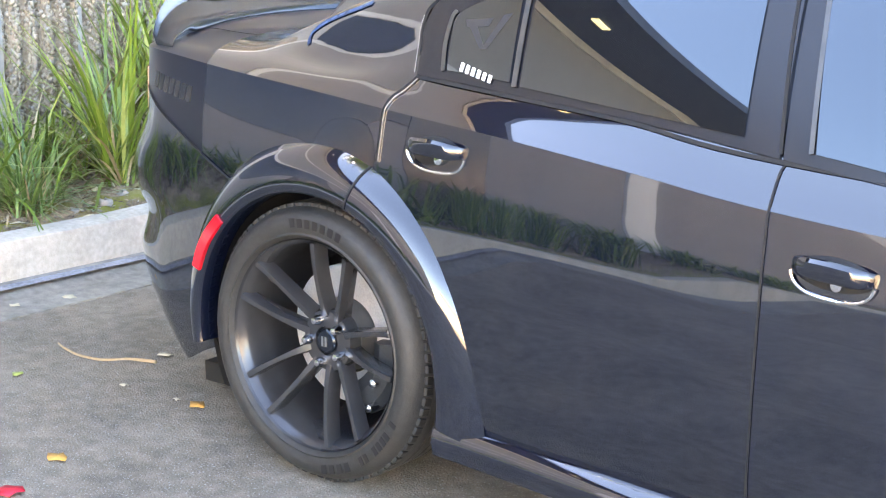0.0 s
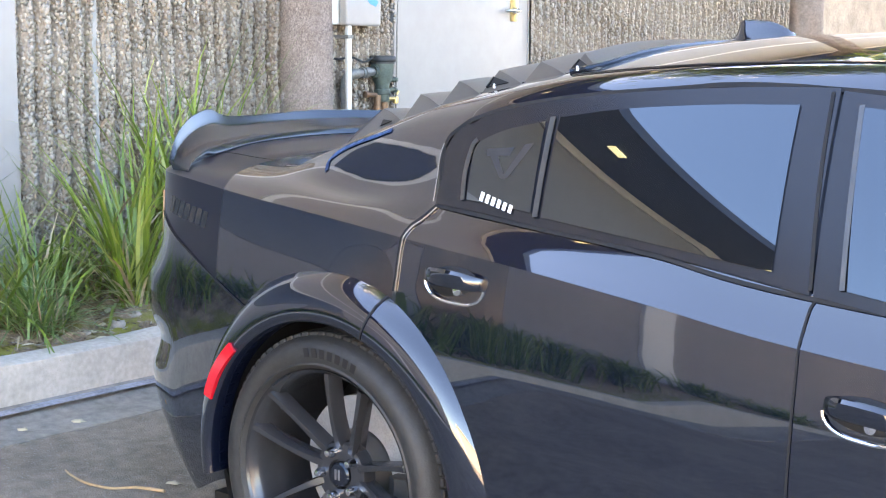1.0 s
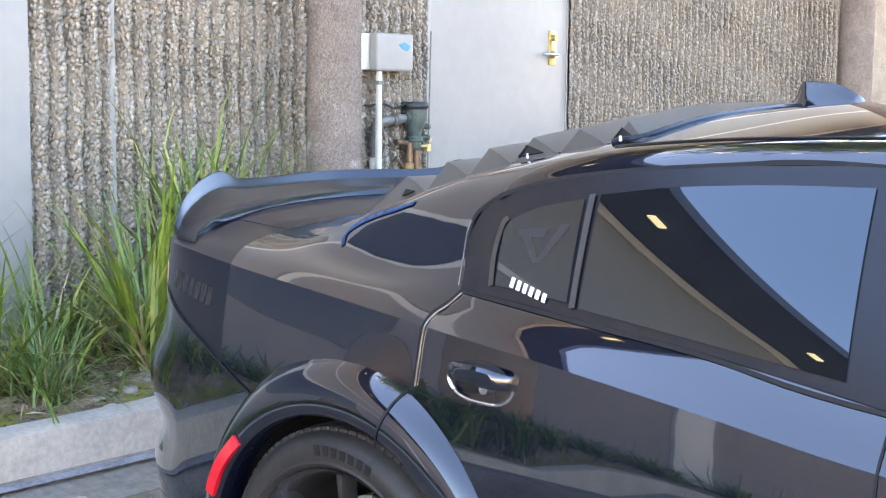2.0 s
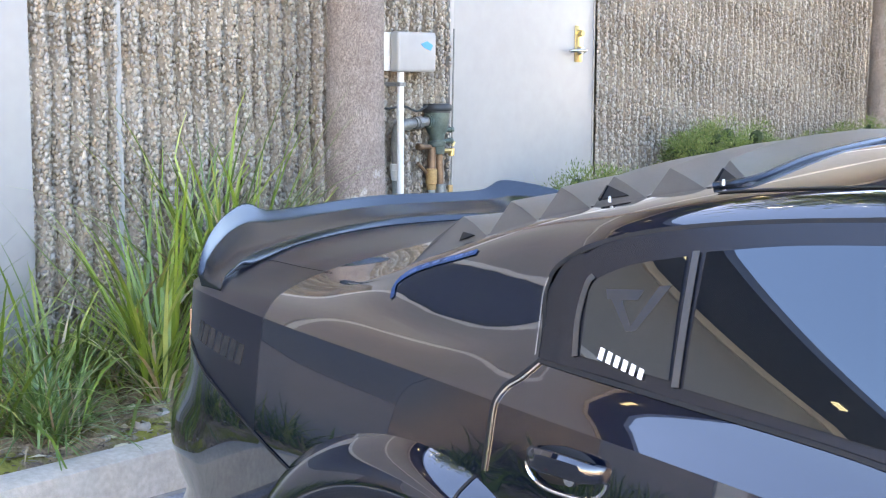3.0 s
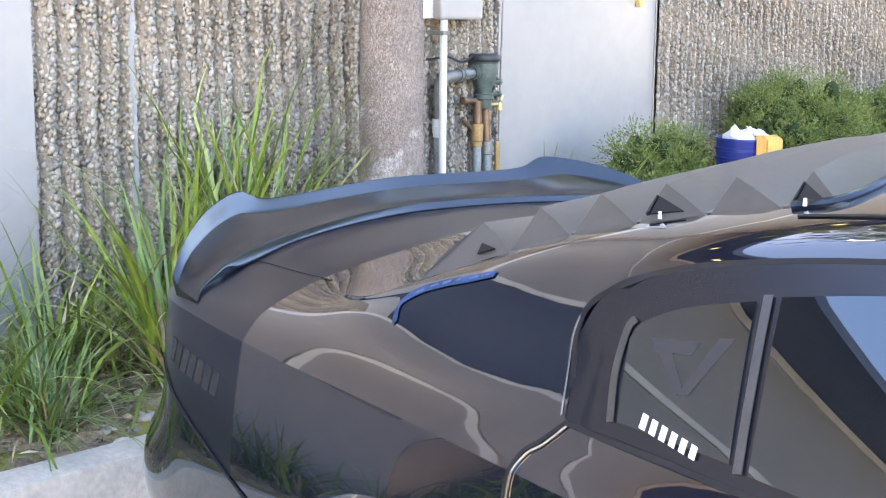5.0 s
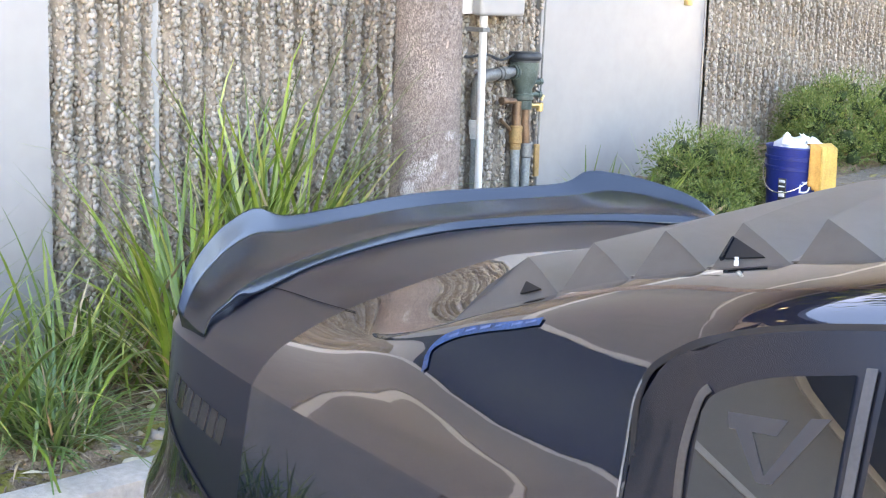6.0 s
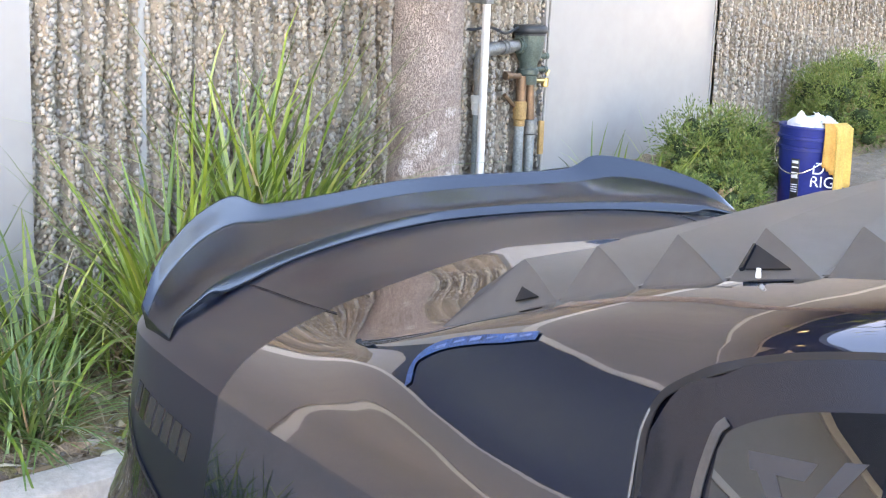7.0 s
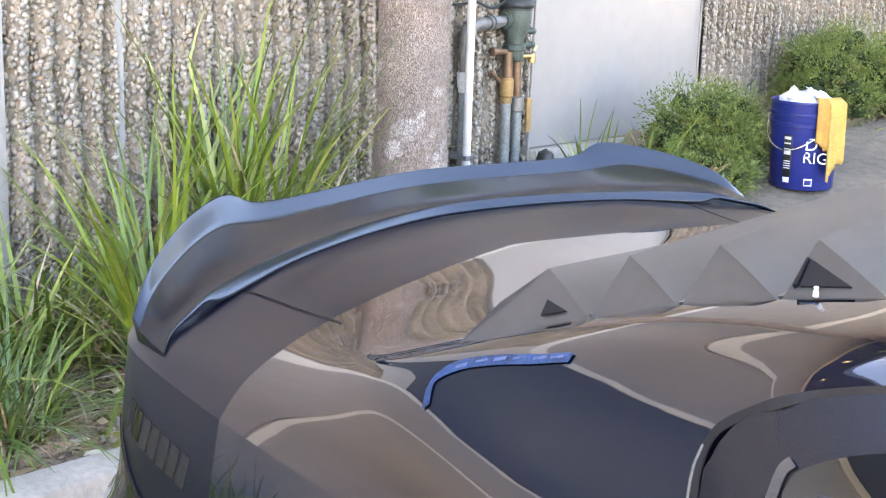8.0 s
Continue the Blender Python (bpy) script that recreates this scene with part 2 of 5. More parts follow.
JUNIPER = island("juniper_sprays", [(0.06, 0.115, 0.022), (0.11, 0.185, 0.035), (0.165, 0.25, 0.048), (0.23, 0.30, 0.07), (0.29, 0.31, 0.10), (0.085, 0.15, 0.028)], 0.6, 0.1, 30)
JUNIPER_SHADE = simple("shaded_juniper", (0.022, 0.042, 0.010), 0.9, vary=0.5, scale=40)
FINE = island("fine_grass", [(0.07, 0.15, 0.04), (0.15, 0.27, 0.07), (0.23, 0.35, 0.10), (0.11, 0.21, 0.06), (0.36, 0.42, 0.15)], 0.35, 0.1, 20)
CHIPS = island("mulch_chips", [(0.10, 0.065, 0.045), (0.22, 0.15, 0.10), (0.34, 0.27, 0.20), (0.16, 0.11, 0.08), (0.48, 0.44, 0.38)], 0.9)
GALV = simple("galvanised_pipe", (0.19, 0.195, 0.19), 0.5, 0.5, vary=0.3, scale=14)
COPPER = simple("aged_copper", (0.20, 0.125, 0.08), 0.45, 0.6, vary=0.35, scale=20)
BRONZE = simple("green_bronze_valve", (0.075, 0.105, 0.092), 0.55, 0.3, vary=0.4, scale=18, bump=0.3)
BLACKCAP = simple("black_valve_cap", (0.02, 0.025, 0.03), 0.5, vary=0.3, scale=20)
PIPE_BLUE = simple("blue_grey_pipe", (0.20, 0.225, 0.225), 0.6, 0.2, vary=0.35, scale=12)
CHAMOIS_METAL = simple("dull_yellow_brass", (0.34, 0.21, 0.085), 0.6, 0.2, vary=0.35, scale=18)
PVC = simple("white_conduit", (0.58, 0.575, 0.55), 0.5, vary=0.08, scale=10)
BRASS = simple("satin_brass", (0.62, 0.47, 0.22), 0.3, 0.9, vary=0.15, scale=25)
BLUE_STICKER = simple("blue_sticker", (0.05, 0.28, 0.50), 0.4, vary=0.1)
BUCKET = simple("blue_bucket_plastic", (0.008, 0.022, 0.16), 0.35, vary=0.15, scale=10)
FOAM = simple("white_suds_cloth", (0.78, 0.80, 0.84), 0.8, vary=0.08, scale=30, bump=0.5)
TOWEL = simple("yellow_towel", (0.56, 0.36, 0.10), 0.95, vary=0.2, scale=12, bump=0.7, bscale=200)
CHAMOIS = simple("tan_chamois", (0.50, 0.25, 0.06), 0.85, vary=0.2, scale=14, bump=0.4)
TWIG = simple("dry_twig", (0.38, 0.26, 0.15), 0.9, vary=0.3, scale=30)
BLUE_LINE = simple("worn_blue_paint", (0.21, 0.215, 0.24), 0.85, vary=0.4, scale=9)
PETAL = simple("red_petal", (0.60, 0.01, 0.03), 0.6, vary=0.2, scale=60)
LAMP = bpy.data.materials.new("soffit_lamp_glow")
LAMP.use_nodes = True
LAMP.node_tree.nodes["Principled BSDF"].inputs["Emission Color"].default_value = (1.0, 0.86, 0.45, 1)
LAMP.node_tree.nodes["Principled BSDF"].inputs["Emission Strength"].default_value = 0.35


# ---- mesh helpers ----
def mesh_of(name, verts, faces, material, smooth=True, angle=40):
    me = bpy.data.meshes.new(name)
    me.from_pydata([tuple(map(float, v)) for v in verts], [], [tuple(map(int, f)) for f in faces])
    me.materials.append(material)
    if smooth:
        me.shade_smooth()
        if angle:
            me.set_sharp_from_angle(angle=radians(angle))
    me.update()
    return me


def part(name, data, material, parent=None, label="", smooth=True, angle=40):
    """Links verts and faces as one mesh object under a thing or a part."""
    ob = new(name, mesh_of(name, *data, material, smooth, angle))
    if parent:
        ob.parent = parent
    if label:
        tagged(ob, label)
    return ob


def thing(name, label, category, group="", kind=""):
    return tagged(new(name), label, category, group, kind)


def cr(pts, n):
    """A smooth curve through points, n steps for each stretch."""
    P = np.asarray(pts, float)
    P = np.vstack([2 * P[:1] - P[1:2], P, 2 * P[-1:] - P[-2:-1]])
    out = []
    for i in range(1, len(P) - 2):
        a, b, c, d = P[i - 1], P[i], P[i + 1], P[i + 2]
        for t in np.arange(n) / n:
            out.append(0.5 * (2 * b + (c - a) * t + (2 * a - 5 * b + 4 * c - d) * t**2 + (3 * b - a - 3 * c + d) * t**3))
    out.append(P[-2])
    return np.array(out)


def grid_faces(a, b, off=0, flip=False):
    fs = []
    for i in range(a - 1):
        for j in range(b - 1):
            q = (off + i * b + j, off + i * b + j + 1, off + (i + 1) * b + j + 1, off + (i + 1) * b + j)
            fs.append(q[::-1] if flip else q)
    return fs


def grid(G, flip=False):
    G = np.asarray(G)
    return G.reshape(-1, 3), grid_faces(G.shape[0], G.shape[1], 0, flip)


def slab(G, thick, flip=False):
    """A sheet with thickness: the grid, and the same moved along its normals, closed round the rim."""
    G = np.asarray(G, float)
    a, b = G.shape[:2]
    n = np.cross(np.gradient(G, axis=0), np.gradient(G, axis=1))
    n /= np.linalg.norm(n, axis=2, keepdims=True) + 1e-12
    back = G + n * thick
    V = np.vstack([G.reshape(-1, 3), back.reshape(-1, 3)])
    F = grid_faces(a, b, 0, flip) + grid_faces(a, b, a * b, not flip)
    rim = [i * b for i in range(a)] + [(a - 1) * b + j for j in range(1, b)] + [i * b + b - 1 for i in range(a - 2, -1, -1)] + list(range(b - 2, 0, -1))
    for k, i in enumerate(rim):
        j = rim[(k + 1) % len(rim)]
        F.append((j, i, i + a * b, j + a * b) if flip else (i, j, j + a * b, i + a * b))
    return V, F


def joined(*meshes):
    V, F, n = [], [], 0
    for v, f in meshes:
        V.append(np.asarray(v, float).reshape(-1, 3))
        F += [tuple(i + n for i in q) for q in f]
        n += len(V[-1])
    return np.vstack(V), F


def block(x0, x1, y0, y1, z0, z1, bevel=0.0, seg=2):
    bm = bmesh.new()
    bmesh.ops.create_cube(bm, size=1)
    bmesh.ops.transform(bm, matrix=Matrix.LocRotScale(((x0 + x1) / 2, (y0 + y1) / 2, (z0 + z1) / 2), None, (x1 - x0, y1 - y0, z1 - z0)), verts=bm.verts)
    if bevel:
        bmesh.ops.bevel(bm, geom=bm.edges[:], offset=bevel, segments=seg, affect="EDGES", profile=0.6)
    bm.verts.index_update()
    out = [v.co[:] for v in bm.verts], [[v.index for v in f.verts] for f in bm.faces]
    bm.free()
    return out


def lathe(profile, n=48, axis="y", origin=(0, 0, 0), closed=False):
    """Turns a profile of (radius, along) round an axis."""
    V, F, m = [], [], len(profile)
    for i in range(n):
        a = 2 * math.pi * i / n
        for r, h in profile:
            c, s = r * math.cos(a), r * math.sin(a)
            V.append({"y": (c, h, s), "z": (c, s, h), "x": (h, c, s)}[axis])
    for i in range(n):
        for j in range(m if closed else m - 1):
            k = (j + 1) % m
            q = (i * m + j, i * m + k, (i + 1) % n * m + k, (i + 1) % n * m + j)
            F.append(q if axis == "y" else q[::-1])
    return np.array(V) + np.array(origin), F


def tube(pts, r, n=10, cap=True):
    """A round bar along a line; r is one radius, or one for each point."""
    P = np.asarray(pts, float)
    R = np.broadcast_to(r, len(P))
    T = np.gradient(P, axis=0)
    T /= np.linalg.norm(T, axis=1, keepdims=True) + 1e-12
    u = np.cross(T[0], (0, 0, 1) if abs(T[0][2]) < 0.9 else (1, 0, 0))
    V, F = [], []
    for p, t, q in zip(P, T, R):
        u = u - t * (u @ t)
        u /= np.linalg.norm(u)
        w = np.cross(t, u)
        for k in range(n):
            a = 2 * math.pi * k / n
            V.append(p + q * (math.cos(a) * u + math.sin(a) * w))
    for i in range(len(P) - 1):
        for k in range(n):
            F.append((i * n + k, i * n + (k + 1) % n, (i + 1) * n + (k + 1) % n, (i + 1) * n + k))
    if cap:
        F += [tuple(range(n))[::-1], tuple(range((len(P) - 1) * n, len(P) * n))]
    return np.array(V), F


def prism(outline, x0, x1, axis="x"):
    """A flat shape of (a, b) corners made solid between two depths along an axis."""
    n = len(outline)
    put = {"x": lambda a, b, h: (h, a, b), "y": lambda a, b, h: (a, h, b), "z": lambda a, b, h: (a, b, h)}[axis]
    V = [put(a, b, x0) for a, b in outline] + [put(a, b, x1) for a, b in outline]
    F = [tuple(range(n))[::-1], tuple(range(n, 2 * n))] + [(i, (i + 1) % n, n + (i + 1) % n, n + i) for i in range(n)]
    return np.array(V, float), F


def smooth01(a, b, x):
    t = np.clip((np.asarray(x, float) - a) / (b - a), 0, 1)
    return t * t * (3 - 2 * t)


rng = np.random.default_rng(7)

# ---- the setting: ground, kerb, planter, walls ----
WALL_X, KERB_X = -3.1, -1.95


def rise(y):
    return 0.10 * np.clip(np.asarray(y, float) - 0.3, 0, 4.5)


def ground_z(x, y):
    return -0.052 * np.clip(x, -2.2, 5.0) + rise(np.asarray(y, float) - 0.9) * (1 - smooth01(-0.5, 3.0, x))


def bed_z(x, y):
    return 0.27 + 0.12 * (KERB_X - 0.15 - np.asarray(x, float)) + rise(y)


def sheet(xs, ys, f):
    X, Y = np.meshgrid(xs, ys, indexing="ij")
    return np.stack([X, Y, f(X, Y)], -1)


xs = np.concatenate([[KERB_X - 0.02], np.linspace(-1.9, 5, 60), [9, 20, 60, 300, 1500]])
ys = np.concatenate([[-1500, -300, -60, -20, -10], np.linspace(-6, 6, 80), [10, 20, 60, 300, 1500]])
ground = part("ground", grid(sheet(xs, ys, ground_z)), ASPHALT)
tagged(ground, "worn grey asphalt of a parking bay", "asphalt", kind="structure")
gut = part("gutter", slab(sheet(np.linspace(KERB_X - 0.01, KERB_X + 0.30, 6), np.linspace(-30, 10, 160), lambda x, y: ground_z(x, y) + 0.005 + 0.03 * smooth01(0.12, 0, x - KERB_X)), -0.03), GUTTER)
tagged(gut, "stained concrete gutter along the kerb", "gutter", kind="structure")


def kerb_piece(y0, y1):
    prof = [(0.0, -0.25), (0.0, -0.03), (-0.006, -0.008), (-0.03, 0.0), (-0.14, 0.0), (-0.15, -0.012), (-0.15, -0.3)]
    Y = np.linspace(y0 + 0.003, y1 - 0.003, 14)
    G = np.array([[(KERB_X + a, y, 0.285 + rise(y) + b + 0.002 * math.sin(7 * y)) for a, b in prof] for y in Y])
    V, F = grid(G)
    n = len(prof)
    F += [tuple(range(n)), tuple(range((len(Y) - 1) * n, len(Y) * n))[::-1]]
    return V, F


part("painted_line", slab(sheet(np.linspace(KERB_X + 0.035, KERB_X + 0.085, 2), np.linspace(-6, 2.0, 60), lambda x, y: ground_z(x, y) + 0.034), -0.002), BLUE_LINE, gut, "worn blue painted line")
kerb = thing("kerb", "pale concrete kerb with joints beside the planter", "kerb", kind="structure")
for y0, y1 in ((-30, -12), (-12, -6), (-6, -3.0), (-3.0, 2.7)):
    part("kerb_stone", kerb_piece(y0, y1), CONCRETE, kerb)
bx, by = np.linspace(WALL_X - 0.05, KERB_X - 0.14, 50), np.concatenate([np.linspace(-30, -6, 60)[:-1], np.linspace(-6, 12, 340)])
BX, BY = np.meshgrid(bx, by, indexing="ij")
lump = 0.016 * np.sin(BX * 17 + 3 * np.sin(BY * 5)) * np.sin(BY * 13 + 2 * np.sin(BX * 9)) + 0.010 * rng.standard_normal(BX.shape)
bed = part("planter_soil", grid(np.stack([BX, BY, bed_z(BX, BY) + lump], -1)), SOIL)
tagged(bed, "mulched brown soil with moss behind the kerb", "soil", kind="structure")

# ribbed concrete wall with exposed pebbles
RIB = 0.088
TOP = 2.62


def rib_x(y):
    """How far the broken ribs stand out of the wall."""
    return 0.050 * (0.5 + 0.5 * np.cos(2 * math.pi * np.asarray(y) / RIB)) ** 0.6


def ribbed(y0, y1, step):
    Y, Z = np.arange(y0, y1 + 1e-6, step), np.arange(0.15, TOP + 1e-6, step * 1.6)
    YY, ZZ = np.meshgrid(Y, Z, indexing="ij")
    rough = 0.0015 * rng.standard_normal(YY.shape) - 0.004
    return np.stack([WALL_X + rib_x(YY) + rough, YY, ZZ], -1)


def pebbles(y0, y1, size):
    """Many small rounded stones set into the ribs, as one mesh."""
    ico = [(0, 0, 1), (0.9, 0, 0.3), (0.28, 0.85, 0.3), (-0.72, 0.53, 0.3), (-0.72, -0.53, 0.3), (0.28, -0.85, 0.3), (0.5, 0.5, -0.4), (-0.5, 0.4, -0.4), (0, -0.7, -0.4)]
    tri = [(0, 1, 2), (0, 2, 3), (0, 3, 4), (0, 4, 5), (0, 5, 1), (1, 6, 2), (2, 6, 7), (2, 7, 3), (3, 7, 4), (4, 7, 8), (4, 8, 5), (5, 8, 1), (1, 8, 6)]
    I, T = np.array(ico), np.array(tri)
    st = size * 1.14
    gy, gz = np.meshgrid(np.arange(y0, y1, st), np.arange(0.3, 2.35, st), indexing="ij")
    y, z = gy.ravel() + rng.uniform(-0.45, 0.45, gy.size) * st, gz.ravel() + rng.uniform(-0.6, 0.6, gz.size) * st
    y = np.clip(y, y0 + 0.004, y1 - 0.004)
    n = len(y)
    s = size * rng.uniform(0.62, 1.2, (n, 1, 1)) * np.stack([rng.uniform(0.35, 0.62, n), rng.uniform(0.75, 1.25, n), rng.uniform(0.75, 1.35, n)], -1)[:, None, :]
    a = rng.uniform(0, 6.28, n)
    P = I[None] + 0.16 * rng.standard_normal((n, len(I), 3))
    c, d = np.cos(a)[:, None], np.sin(a)[:, None]
    P = np.stack([P[..., 2], P[..., 0] * c - P[..., 1] * d, P[..., 0] * d + P[..., 1] * c], -1) * s
    P += np.stack([WALL_X + rib_x(y + 0.008 * np.sin(z * 11 + y * 3)) + 0.001, y, z], -1)[:, None, :]
    F = (T[None] + (np.arange(n) * len(I))[:, None, None]).reshape(-1, 3)
    return P.reshape(-1, 3), F


wall = thing("wall_back", "ribbed exposed-aggregate concrete wall with smooth taupe top", "wall", kind="structure")
for y0, y1, st, sz in ((0.285, 0.694, 0.0131, 0.0132), (0.731, 2.80, 0.0131, 0.0132), (4.13, 8.4, 0.0175, 0.0138)):
    part("ribbed_panel", grid(ribbed(y0, y1, st), flip=True), MATRIX, wall)
    pb = part("pebbles", pebbles(y0, y1, sz), PEBBLE, wall, smooth=True, angle=0)
    tagged(pb, kind="stuff")
part("far_panel", block(WALL_X - 0.05, WALL_X + 0.02, 8.4, 14, 0, TOP), MATRIX, wall, smooth=False)
# out of view: an invented front that gives the car's sides dark reflections
for y0, y1, z0, z1, m_, l in ((-3.98, -0.752, 0, 1.50, SLATE, "smooth slate-taupe low wall"), (-3.98, -0.752, 1.504, TOP, DARK_FRONT, "dark panel put up out of view for reflections"),
                              (-5.20, -3.984, 0, TOP, DARK_FRONT, "tall dark panel put up out of view for reflections"), (-30, -5.204, 0, TOP, SLATE, "smooth slate-taupe wall")):
    part("front_panel", block(WALL_X - 0.05, WALL_X + 0.02, y0, y1, z0, z1), m_, wall, l, smooth=False)
part("backing", block(WALL_X - 0.35, WALL_X - 0.03, -30, 14, -0.2, TOP), STRIP, wall, smooth=False)
part("joint_strip", block(WALL_X - 0.02, WALL_X + 0.026, 0.692, 0.733, 0, TOP), STRIP, wall, smooth=False)
part("white_pilaster", block(WALL_X - 0.02, WALL_X + 0.05, -0.75, 0.285, 0, TOP, 0.006), WHITE, wall, "white painted smooth pilaster")
part("white_pilaster", block(WALL_X - 0.02, WALL_X + 0.06, -8.65, -7.95, 0, TOP, 0.006), BAND, wall, "white painted smooth pilaster")
part("white_band", block(WALL_X - 0.05, WALL_X + 0.03, -30, 14, TOP, TOP + 0.11, 0.008), BAND, wall, "white painted band")
part("upper_wall", block(WALL_X - 0.35, WALL_X, -30, 14, TOP + 0.11, 5.6), BROWN, wall, "smooth taupe painted concrete")
part("middle_band", block(WALL_X - 0.02, WALL_X + 0.02, -30, 14, 4.0, 4.09, 0.01), BAND, wall)
part("upper_band", block(WALL_X - 0.02, WALL_X + 0.025, -30, 14, 5.49, 5.6, 0.01), BAND, wall)
eave = thing("eave", "dark overhanging soffit with lamps above the wall", "eave", kind="structure")
part("soffit", block(WALL_X - 0.4, -2.47, -30, 14, 5.61, 5.70), SOFFIT, eave, smooth=False)
part("fascia", block(-2.47, -2.44, -30, 14, 5.59, 5.71), SOFFIT, eave, smooth=False)
for y in (-8.2, -4.6, -1.0, 2.6):
    part("lamp", block(-2.79, -2.73, y - 0.13, y + 0.13, 5.585, 5.609, 0.006), LAMP, eave, "long soffit lamp that glows warm")

# unseen wall, added only for what the spoiler and paint mirror
side = thing("wall_side", "plain taupe wall added out of view for reflections", "wall", kind="structure")
part("wall_face", block(-0.4, 16, 7.9, 8.2, -1, 3.6), BROWN, side, smooth=False)
part("coping", block(-0.45, 16.05, 7.85, 8.25, 3.6, 3.7), STRIP, side, smooth=False)
far = thing("backdrop", "sunlit cream commercial building far across the lot", "building", kind="structure")
part("wall", block(6, 60, -62, -50, -1, 8), CREAM, far, smooth=False)
part("parapet", block(5.7, 60.3, -62.3, -49.7, 8, 8.6), CREAM, far, smooth=False)

# ---- white steel door with its lever ----
DX = WALL_X + 0.028
door = thing("door_1", "white painted flush steel door with brass lock", "door", kind="structure")
part("leaf", block(DX - 0.045, DX, 2.832, 4.114, 0.71, 2.85, 0.004), WHITE, door)
part("frame", joined(block(DX - 0.06, DX + 0.012, 2.80, 2.828, 0.55, 2.95, 0.004), block(DX - 0.06, DX + 0.004, 4.118, 4.13, 0.55, 2.95, 0.004), block(DX - 0.06, DX + 0.012, 2.80, 4.13, 2.857, 2.95, 0.004)), WHITE, door)
part("threshold", block(DX - 0.06, DX + 0.05, 2.83, 4.116, 0.55, 0.705, 0.008), CONCRETE, door)
part("lock_plate", block(DX, DX + 0.008, 3.925, 3.995, 1.59, 1.80, 0.004), BRASS, door, "satin brass lock plate")
part("cylinder", lathe([(0.0, 0.03), (0.017, 0.03), (0.02, 0.008), (0.02, 0.0)], 20, "x", (DX + 0.006, 3.96, 1.755)), BRASS, door)
part("lever", joined(lathe([(0.0, 0.03), (0.02, 0.03), (0.026, 0.0)], 20, "x", (DX + 0.006, 3.96, 1.655)), tube([(DX + 0.03, 3.965, 1.655), (DX + 0.055, 3.955, 1.655), (DX + 0.06, 3.88, 1.654), (DX + 0.058, 3.80, 1.652)], [0.011, 0.011, 0.01, 0.008])), STEEL, door, "brushed steel lever")

# ---- the car ----
car = thing("car", "black sedan with wide flares, satin tail band and rear spoiler", "car")
